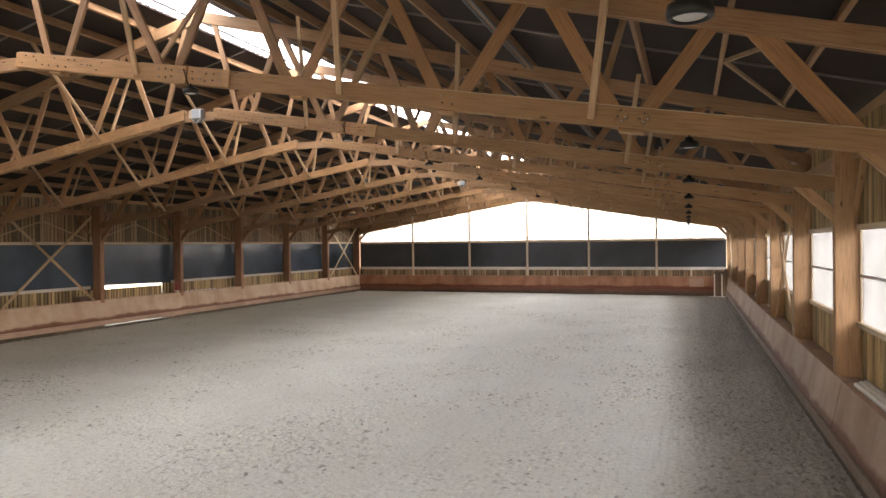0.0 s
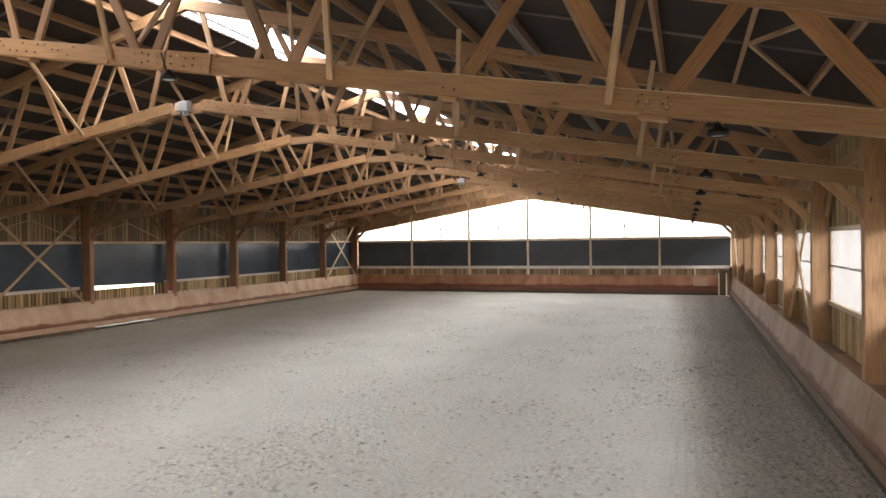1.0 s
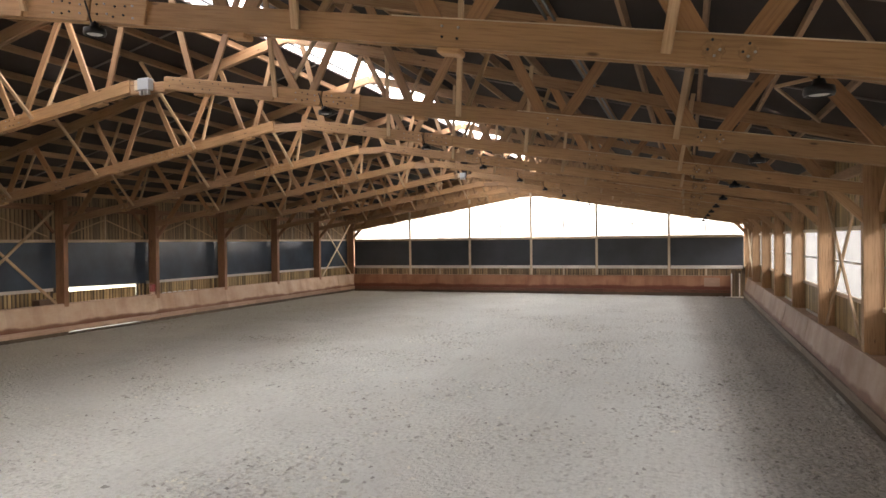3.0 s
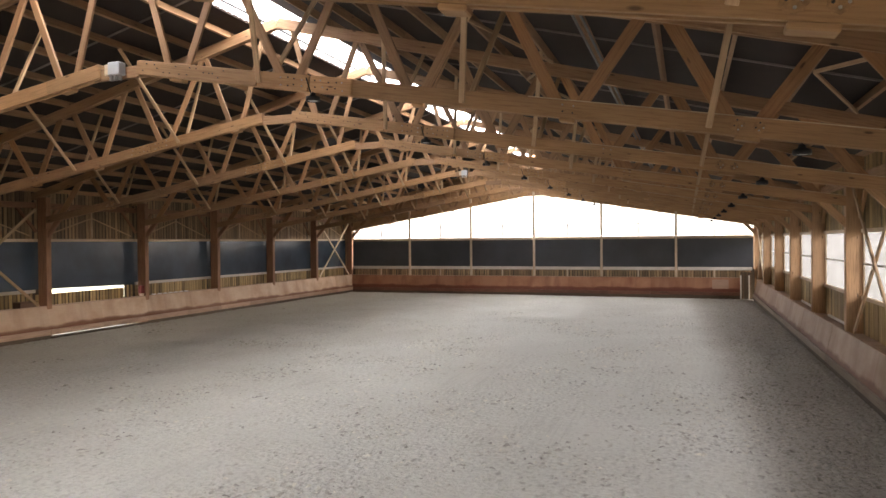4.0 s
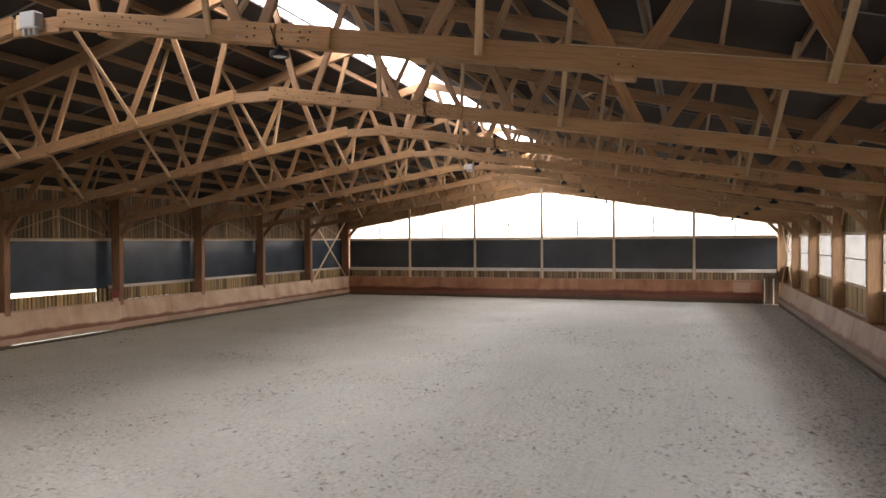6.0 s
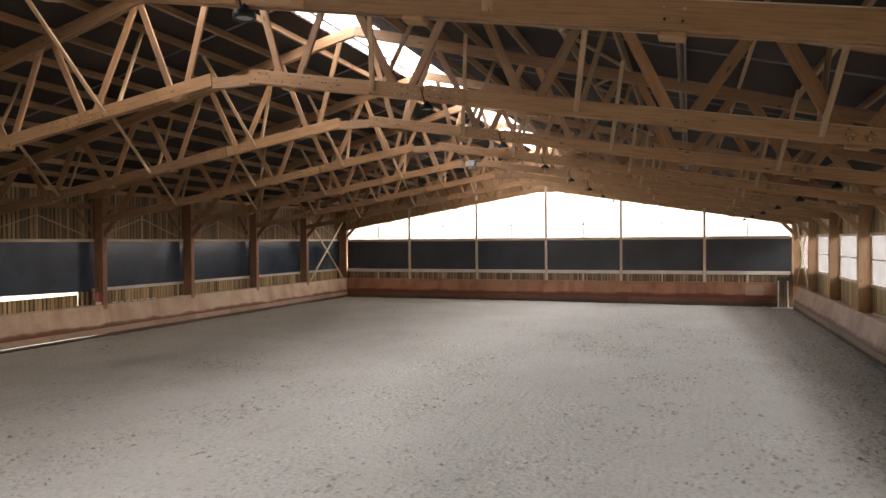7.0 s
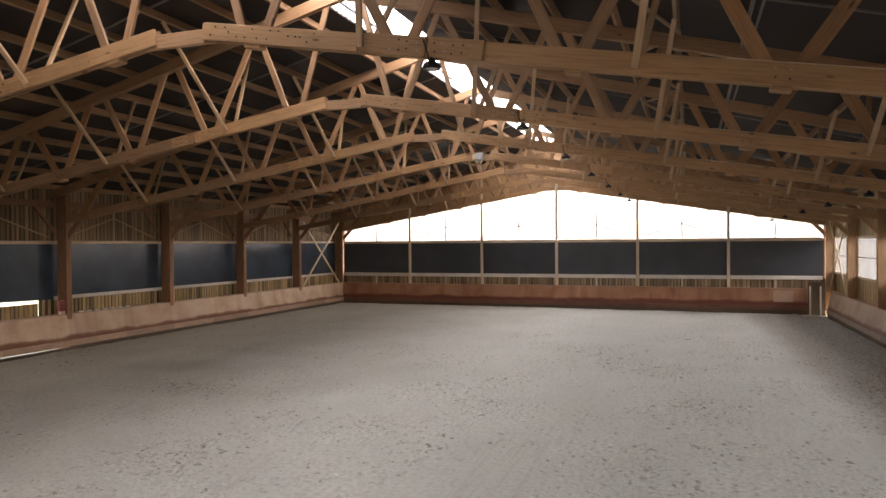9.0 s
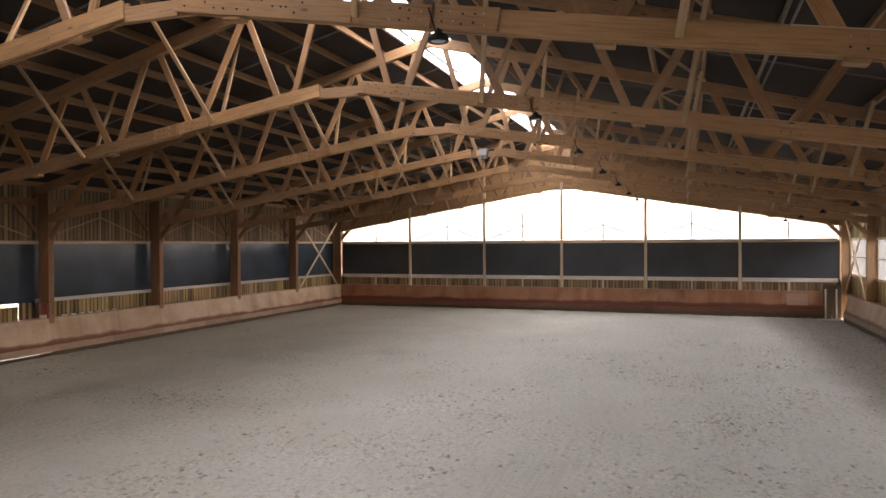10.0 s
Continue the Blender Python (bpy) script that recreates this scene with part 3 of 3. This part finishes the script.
def cross_brace(s, y, mat=SPRUCE):
    low = LEDGES[s] + 0.03
    x = s * 13.02
    root = thing("cross_brace", (s * 13.06, y, 0), "pale timber cross bracing between two posts", "cross brace", "wall cross braces")
    m, n = beam_pose((0, 0.45, low), (0, 4.6, 4.75), (1, 0, 0))
    put("brace", box_mesh(n, 0.10, 0.05, mat), root, m)
    m, n = beam_pose((s * 0.07, 4.75, low), (s * 0.07, 0.6, 4.75), (1, 0, 0))
    put("brace", box_mesh(n, 0.10, 0.05, mat), root, m)


for y in (15.0, 40.0):
    for s in (-1, 1):
        cross_brace(s, y, WHITEWOOD if y > 30 else STAYWOOD)


# ---- side walls ----
SLATPITCH = 0.165


def side_face(s):
    return EAST if s > 0 else WALL


def slat_field(root, s, y0, y1, z0, z1, salt, mat=SLAT):
    """Board-and-gap cladding on a side wall: each slat its own piece."""
    rnd = random.Random(salt)
    face = side_face(s)
    n = int((y1 - y0) / SLATPITCH)
    for i in range(n):
        yc = y0 + (i + 0.5) * (y1 - y0) / n
        me = box_mesh(z1 - z0, rnd.choice((0.095, 0.115, 0.13, 0.145)), 0.022, mat, 0.003)
        m = Matrix.Translation((s * (face + 0.012 + rnd.uniform(0, 0.008)), yc + rnd.uniform(-0.012, 0.012), (z0 + z1) / 2))
        put("slat", me, root, m @ Matrix.Rotation(radians(90), 4, "Y"))
    slab("backing", (min(s * (face + 0.05), s * (face + 0.075)), y0 - 0.05, z0), (max(s * (face + 0.05), s * (face + 0.075)), y1 + 0.05, z1), BACKING, root)


def xr(s, a, b):
    return (min(s * a, s * b), max(s * a, s * b))


def net_bay(y, gap=False):
    """Dark windbreak net in its pale frame, on the west wall."""
    r = thing("windbreak_net", (-WALL, y, 0), "dark blue-grey windbreak net in a pale timber frame", "windbreak net", "windbreak nets")
    y0, y1 = 0.18, 5.175
    bm = bmesh.new()
    n = 24
    rows = []
    for i in range(n + 1):
        f = i / n
        sag = 0.012 * math.sin(f * 9 + y)
        rows.append([bm.verts.new((0.035 + dx + sag * (1 - abs(2 * k - 1)), y0 + (y1 - y0) * f, (1.80 - (0.105 * f if gap else 0)) * (1 - k) + 3.60 * k)) for k in (0, 0.5, 1) for dx in (0.0, -0.006)])
    for a, b in zip(rows, rows[1:]):
        for k in (0, 1):
            bm.faces.new((a[2 * k], b[2 * k], b[2 * k + 2], a[2 * k + 2]))
            bm.faces.new((a[2 * k + 1], a[2 * k + 3], b[2 * k + 3], b[2 * k + 1]))
    put("fabric", bm_mesh(bm, NET, True), r, Matrix())
    beam("top_rail", (0.05, 0.003, 3.63), (0.05, 4.997, 3.63), 0.11, 0.06, TRIM, r)
    if not gap:
        beam("bottom_rail", (0.055, 0.003, 1.74), (0.055, 4.997, 1.74), 0.12, 0.07, PALERAIL, r)
    else:
        beam("bottom_rail", (0.055, 0.34, 1.815), (0.055, 4.99, 1.715), 0.035, 0.05, NET, r, "dark hem bar")
    beam("stile", (0.075, 0.30, 1.2), (0.075, 0.30, 3.62), 0.07, 0.06, SPRUCE, r, "", (1, 0, 0))
    yc = (y0 + y1) / 2
    beam("hoist_rod", (0.06, yc, 3.7), (0.06, yc, 4.75), 0.035, 0.035, TRIM, r, "", (1, 0, 0), 0.003)
    for ye in (0.45, 4.8):
        beam("hoist_cord", (0.06, yc, 4.52), (0.06, ye, 3.80), 0.03, 0.045, STAYWOOD, r, "", (1, 0, 0), 0.003)


def window_bay(y, k):
    """Translucent window on the east wall."""
    r = thing("window_%d" % k, (EAST, y, 0), "milky translucent window with a mid rail in a pale frame", "window", "side windows", "structure")
    y0, y1 = 0.26, 4.97
    slab("pane", (0.012, y0 - 0.03, 2.03), (0.024, y1 + 0.03, 2.80), POLY, r, "", 0)
    slab("pane", (0.012, y0 - 0.03, 2.84), (0.024, y1 + 0.03, 3.69), POLY, r, "", 0)
    for z, h in ((1.99, 0.09), (3.635, 0.10)):
        beam("rail", (-0.03, y0 - 0.03, z), (-0.03, y1 + 0.03, z), h, 0.07, TRIM, r)
    beam("mid_rail", (-0.005, y0, 2.82), (-0.005, y1, 2.82), 0.045, 0.06, STEEL, r, "thin grey mid rail")
    for yy in (y0, y1):
        beam("mullion", (0.0, yy, 2.035), (0.0, yy, 3.585), 0.04, 0.05, TRIM, r, "", (1, 0, 0))


for s, name in ((-1, "wall_west"), (1, "wall_east")):
    root = thing(name, (0, 0, 0), "vertical slatted timber cladding on the long wall", "wall", kind="structure")
    for i, y in enumerate(BAYS):
        sub = new("cladding")
        sub.parent = root
        # the unseen southern east bays are boarded, without windows, to hold light back
        closed = s > 0 and y < 0
        low = 3.69 if closed else 2.02 if s > 0 else 1.78
        gap = s < 0 and y == 20.0
        if gap:
            slat_field(sub, s, y + 0.05, y + 4.42, LEDGES[s] - 0.1, 1.60, i * 2 + s)
            slat_field(sub, s, y + 4.55, y + 4.98, 0.0, low, i)
        else:
            slat_field(sub, s, y + 0.05, y + 4.98, 0.0, low, i * 2 + s)
        # upper west slats: their dimness is put into the darker slat wood
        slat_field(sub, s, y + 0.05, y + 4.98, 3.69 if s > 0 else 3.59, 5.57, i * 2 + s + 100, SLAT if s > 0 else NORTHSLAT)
        x0, x1 = xr(s, side_face(s) + 0.03, side_face(s) + 0.05)
        slab("infill", (x0, y - 0.06, 1.55), (x1, y + 0.30, 3.95), BACKING, sub)
        if y == BAYS[-1]:
            slab("infill", (x0, y + 4.94, 0.0), (x1, y + 5.26, 5.5), BACKING, sub)
        x0, x1 = xr(s, side_face(s) - 0.02, side_face(s) + 0.10)
        slab("eave_board", (x0, y + 0.002, 5.44), (x1, y + 4.998, 5.60), POSTWOOD, sub)
    for i, y in enumerate(BAYS):
        if s < 0:
            net_bay(y, y == 20.0)
        elif y >= 0:
            window_bay(y, i - 1)


# ---- end walls ----
def end_wall(name, y, d):
    """d: +1 the wall lies beyond the line, -1 before it."""
    root = thing(name, (0, y, 0), "gable wall with slats, dark nets and glazed gable", "wall", kind="structure")
    f = lambda a, b: (min(d * a, d * b), max(d * a, d * b))
    ms = [-12.96, -8.63, -4.26, -0.03, 4.23, 8.65, 12.96]
    sub = new("cladding")
    sub.parent = root
    rnd = random.Random(int(y) + 77)
    n = int(25.6 / SLATPITCH)
    for i in range(n):
        xc = -12.8 + (i + 0.5) * 25.6 / n
        m = Matrix.Translation((xc + rnd.uniform(-0.012, 0.012), d * (0.10 + rnd.uniform(0, 0.008)), 0.85))
        put("slat", box_mesh(1.7, rnd.choice((0.115, 0.13, 0.14, 0.15)), 0.022, NORTHSLAT, 0.003), sub, m @ Matrix.Rotation(radians(90), 4, "Y") @ Matrix.Rotation(radians(90), 4, "X"))
    a, b = f(0.13, 0.16)
    slab("backing", (-13.2, a, 0), (13.2, b, 1.7), BACKING, sub)
    for i, (x0, x1) in enumerate(zip(ms, ms[1:])):
        fr = thing("windbreak_net", ((x0 + x1) / 2, y, 0), "dark grey windbreak net in a pale timber frame", "windbreak net", "gable nets")
        w = (x1 - x0) / 2
        a, b = f(0.06, 0.075)
        slab("fabric", (-w + 0.03, a, 1.70), (w - 0.03, b, 3.60), NETGREY, fr, "", 0)
        beam("bottom_rail", (-w + 0.09, d * 0.04, 1.71), (w - 0.09, d * 0.04, 1.71), 0.19, 0.07, PALERAIL, fr)
        beam("top_rail", (-w + 0.09, d * 0.04, 3.60), (w - 0.09, d * 0.04, 3.60), 0.16, 0.08, TRIM, fr)
        beam("hoist_rod", (0, d * 0.16, 3.68), (0, d * 0.16, 5.25 if i in (1, 2, 3, 4) else 4.5), 0.065, 0.065, CONDUIT, fr, "", (0, 1, 0), 0.003)
        beam("short_stud", (0, d * 0.07, 1.15), (0, d * 0.07, 1.61), 0.10, 0.05, TRIM, fr, "", (1, 0, 0))
        if i not in (0, 5):
            for xe in (-w + 0.12, w - 0.12):
                beam("hoist_cord", (0, d * 0.16, 4.47), (xe, d * 0.16, 3.74), 0.05, 0.055, CONDUIT, fr, "", (0, 1, 0), 0.003)
    for i, x in enumerate(ms):
        zt = chord_top(x) + 0.3
        if i in (0, 6):
            continue
        ob = beam("mullion_post", (x, d * 0.06, -0.05), (x, d * 0.03, zt), 0.14, 0.10, TRIM, root, "pale gable mullion", (1, 0, 0))
    # glazing above the nets, one sheet a field
    for x0, x1 in zip(ms, ms[1:]):
        bm = bmesh.new()
        a, b = f(0.20, 0.21)
        lo = [(x0 + 0.02, 3.69), (x1 - 0.02, 3.69), (x1 - 0.02, chord_top(x1) - 0.1), (x0 + 0.02, chord_top(x0) - 0.1)]
        va = [bm.verts.new((x, a, z)) for x, z in lo]
        vb = [bm.verts.new((x, b, z)) for x, z in lo]
        bm.faces.new(va[::-1])
        bm.faces.new(vb)
        for i in range(4):
            j = (i + 1) % 4
            bm.faces.new((va[i], va[j], vb[j], vb[i]))
        put("pane", bm_mesh(bm, GABLEPANE), root, Matrix(), "clear gable sheet")
    # boarded gable above the truss
    for k in range(55):
        x0 = -13.75 + k * 0.5
        xm = x0 + 0.25
        za, zb = chord_top(xm) - 0.22, roof_top(xm) + 0.21
        a, b = f(0.22, 0.245) if k % 2 else f(0.248, 0.273)
        slab("gable_board", (x0 - 0.02, a, za), (x0 + 0.52, b, zb), POSTWOOD, root, "", 0)
    # ends beside the corner posts
    a, b = f(0.21, 0.29)
    for s in (-1, 1):
        x0, x1 = xr(s, 12.95, WALL + 0.08)
        slab("corner_board", (x0, a, 0), (x1, b, 5.5), POSTWOOD, root)


end_wall("wall_north", Y1, 1)


def south_wall():
    """The unseen boarded end behind the camera, with an opening added to let light in."""
    root = thing("wall_south", (0, Y0, 0), "boarded timber gable wall at the unseen south end", "wall", kind="structure")
    for k in range(54):
        x0 = -13.5 + k * 0.5
        light_opening = 7.4 < x0 < 12.4
        slab("gable_board", (x0 + 0.003, -0.14, -0.05), (x0 + 0.497, -0.10, 1.1 if light_opening else roof_top(x0 + 0.25) + 0.2), SPRUCE, root, "", 0)
        if light_opening:
            slab("gable_board", (x0 + 0.003, -0.14, 4.7), (x0 + 0.497, -0.10, roof_top(x0 + 0.25) + 0.2), SPRUCE, root, "", 0)
    for x in (-12.96, -8.70, -4.28, 0.0, 4.28, 8.72, 12.96):
        beam("mullion_post", (x, -0.04, -0.05), (x, -0.04, chord_top(x) + 0.3), 0.14, 0.10, TRIM, root, "pale gable mullion", (1, 0, 0))


south_wall()


# ---- kickboards ----
def kick_profile_mesh(length, mat, top):
    """One leaning plywood sheet, length along x; y points out of the arena."""
    bm = bmesh.new()
    prof = [(0.0, 0.33), (0.165, top), (0.192, top), (0.028, 0.33)]
    l = length / 2 - 0.0008
    va = [bm.verts.new((-l, p, z)) for p, z in prof]
    vb = [bm.verts.new((l, p, z)) for p, z in prof]
    bm.faces.new(va)
    bm.faces.new(vb[::-1])
    for i in range(4):
        j = (i + 1) % 4
        bm.faces.new((va[j], va[i], vb[i], vb[j]))
    bmesh.ops.recalc_face_normals(bm, faces=bm.faces)
    return bm_mesh(bm, mat)


def kick_run(name, m, n, length, skip=(), mat=KICK, top=LEDGE):
    """A run of n sheets along local x from 0, arena on local -y."""
    root = thing(name, (0, 0, 0), "reddish plywood kickboard with a dark dirt band", "kickboard", kind="structure")
    root.matrix_basis = m
    rnd = random.Random(len(name))
    w = length / n
    me = kick_profile_mesh(w, mat, top)
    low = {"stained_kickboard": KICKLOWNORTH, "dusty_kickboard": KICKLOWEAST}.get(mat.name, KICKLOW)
    for i in range(n):
        xc = (i + 0.5) * w
        put("plywood_sheet", me, root, Matrix.Translation((xc, rnd.uniform(-0.006, 0.006), rnd.uniform(-0.006, 0.006))))
        beam("plank", (xc - w / 2 + 0.002, -0.02, 0.245), (xc + w / 2 - 0.002, -0.02, 0.245), 0.20, 0.05, low, root)
        # the sheets named in skip stand over an open slot
        beam("base_plank", (xc - w / 2 + 0.001, 0.0, 0.0), (xc + w / 2 - 0.001, 0.0, 0.0), 0.22 if i in skip else 0.29, 0.04, BACKING, root)
        beam("cap", (xc - w / 2 + 0.003, 0.195, top + 0.012), (xc + w / 2 - 0.003, 0.195, top + 0.012), 0.022, 0.09, KICKLOW, root)
    return root


L = Y1 - Y0
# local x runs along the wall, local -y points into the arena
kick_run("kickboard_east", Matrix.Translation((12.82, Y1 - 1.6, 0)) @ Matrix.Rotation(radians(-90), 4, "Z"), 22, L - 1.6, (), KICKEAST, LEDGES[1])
kick_run("kickboard_west", Matrix.Translation((-12.86, Y0, 0)) @ Matrix.Rotation(radians(90), 4, "Z"), 22, L, (12, 13), KICK, LEDGES[-1])
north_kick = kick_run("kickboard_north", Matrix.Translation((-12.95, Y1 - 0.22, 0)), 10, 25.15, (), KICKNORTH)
# dark boards put where the corner beside the gate is a shaded recess, and a pale repair sheet
for i in range(4):
    slab("corner_board", (25.16 + 0.19 * i, 0.03, -0.15), (25.34 + 0.19 * i, 0.06, 1.52), BACKING, north_kick, "dark board standing in for the shaded corner recess")
m = Matrix.Translation((24.07, 0.076, 0.80)) @ Matrix.Rotation(-math.atan(0.165 / 0.85), 4, "X")
put("repair_sheet", box_mesh(0.90, 0.014, 0.54, REPAIR, 0.003), north_kick, m, "pale plywood repair sheet")
kick_run("kickboard_south", Matrix.Translation((12.95, Y0 + 0.22, 0)) @ Matrix.Rotation(radians(180), 4, "Z"), 10, 25.9)


def ledge(name, s):
    root = thing(name, (0, 0, 0), "dusty plank ledge behind the kickboard", "ledge", kind="structure")
    rnd = random.Random(3)
    y = Y0 + 0.1
    while y < Y1 - 0.2:
        w = rnd.choice((0.55, 0.8, 1.1))
        w = min(w, Y1 - 0.05 - y)
        x0, x1 = xr(s, 13.03, side_face(s) - 0.02)
        slab("board", (x0, y, LEDGES[s] - 0.05), (x1, y + w - 0.035, LEDGES[s] - 0.02 + rnd.uniform(-0.006, 0.006)), KICKLOW, root)
        y += w


ledge("ledge_east", 1)
ledge("ledge_west", -1)


# ---- lamps ----
def lathe(profile, mat, n=20):
    bm = bmesh.new()
    rings = []
    for r, z in profile:
        rings.append([bm.verts.new((r * math.cos(6.28319 * i / n), r * math.sin(6.28319 * i / n), z)) for i in range(n)])
    for a, b in zip(rings, rings[1:]):
        for i in range(n):
            j = (i + 1) % n
            bm.faces.new((a[i], a[j], b[j], b[i]))
    bm.faces.new(rings[0][::-1])
    bm.faces.new(rings[-1])
    bmesh.ops.recalc_face_normals(bm, faces=bm.faces)
    return bm_mesh(bm, mat, True)


LAMP_BODY = lathe([(0.015, 0.125), (0.04, 0.12), (0.052, 0.08), (0.108, 0.06), (0.115, 0.016), (0.108, -0.006), (0.092, -0.008), (0.086, 0.008)], DARKMETAL)
LAMP_LENS = lathe([(0.070, 0.0), (0.080, 0.006), (0.080, 0.010)], LENS)


def lamp(x, y):
    z = chord_top(x) - 0.25 - 0.14
    r = thing("high_bay_lamp", (x, y + (0.10 if x > 5 else -0.04), z), "round black unlit high-bay lamp under a truss", "lamp", "high-bay lamps")
    housing = put("housing", LAMP_BODY, r, Matrix())
    put("lens", LAMP_LENS, housing, Matrix(), "milky white lens")
    cyl("hook", (0, 0, 0.12), (0, 0, 0.145), 0.01, DARKMETAL, housing)
    if x < 5:
        cyl("cord", (-0.10, -0.03, 0.36), (-0.03, -0.01, 0.115), 0.010, DARKMETAL, r)


for y in LINES[2:]:
    lamp(3.82, y)
    lamp(10.66, y)

# ---- fittings on the trusses ----
for y in (10.0, 30.0):
    r = thing("junction_box", (0.05, y - 0.12, CTOP - 0.35), "white plastic junction box with sensors at the truss apex", "junction box", "junction boxes")
    case = slab("case", (-0.13, -0.06, 0.02), (0.13, 0.10, 0.24), BOXGREY, r, "", 0.015)
    slab("side_plate", (-0.24, -0.01, 0.03), (-0.13, 0.10, 0.22), TRIM, r, "beige side plate", 0.006)
    for dx in (-0.09, 0.0, 0.09):
        cyl("sensor", (dx, -0.02, -0.20), (dx, -0.02, -0.11), 0.035, STEEL, case)

# ---- things on the ledges and at the far gate ----
r = thing("switch_box", (-13.13, 24.86, LEDGES[-1] - 0.02), "dark red switch box over a beige socket beside a timber post", "switch box")
slab("socket", (-0.07, -0.04, 0.0), (0.06, 0.13, 0.15), TRIM, r, "beige socket box", 0.012)
slab("case", (-0.085, -0.07, 0.15), (0.085, 0.134, 0.50), REDBOX, r, "", 0.015)
slab("cover", (-0.07, -0.085, 0.19), (0.07, -0.07, 0.43), REDBOX, r, "", 0.006)
r = thing("crate", (-13.32, 19.35, LEDGES[-1] - 0.02), "dark brown wooden crate on the ledge", "crate")
slab("body", (-0.18, -0.34, 0), (0.18, 0.34, 0.20), BROWNBOX, r, "", 0.01)
slab("lid", (-0.20, -0.36, 0.20), (0.20, 0.36, 0.235), BROWNBOX, r, "", 0.01)
# white blocks in place of daylight showing through gaps at the slat feet
for i in range(7):
    ob = slab("cup", (-0.05, -0.10, 0), (0.05, 0.10, 0.11), WHITEPLASTIC, None, "", 0.02)
    ob.location = (-13.36, 25.9 + 0.36 * i, LEDGES[-1] - 0.018)
    tagged(ob, "small white block standing in for daylight through a slat gap", "cup", "cups on the ledge")
for i in range(3):
    ob = cyl("pole", (13.16 + 0.09 * i, 6.1 + 0.1 * i, LEDGES[1] + 0.03), (13.12 + 0.09 * i, 9.0 + 0.12 * i, LEDGES[1] + 0.03), 0.045, WHITEPLASTIC)
    tagged(ob, "white jumping pole lying on the ledge", "pole", "poles on the ledge")
r = thing("gate_frame", (12.17, 43.9, -0.05), "white tubular gate frame standing on the sand", "gate")
for x in (0.0, 0.44):
    cyl("upright", (x, 0, 0), (x, 0, 1.42), 0.035, WHITEPLASTIC, r)
beam("foot", (-0.34, 0, 0.025), (0.74, 0, 0.025), 0.05, 0.10, WHITEPLASTIC, r)
for ya, yb in ((21.6, 24.2), (26.7, 29.5)):
    ob = beam("ledge_batten", (13.32, ya, LEDGES[1] + 0.015), (13.32, yb, LEDGES[1] + 0.015), 0.07, 0.045, PALERAIL)
    tagged(ob, "pale planed batten lying along the foot of the wall", "batten", "battens on the ledge")
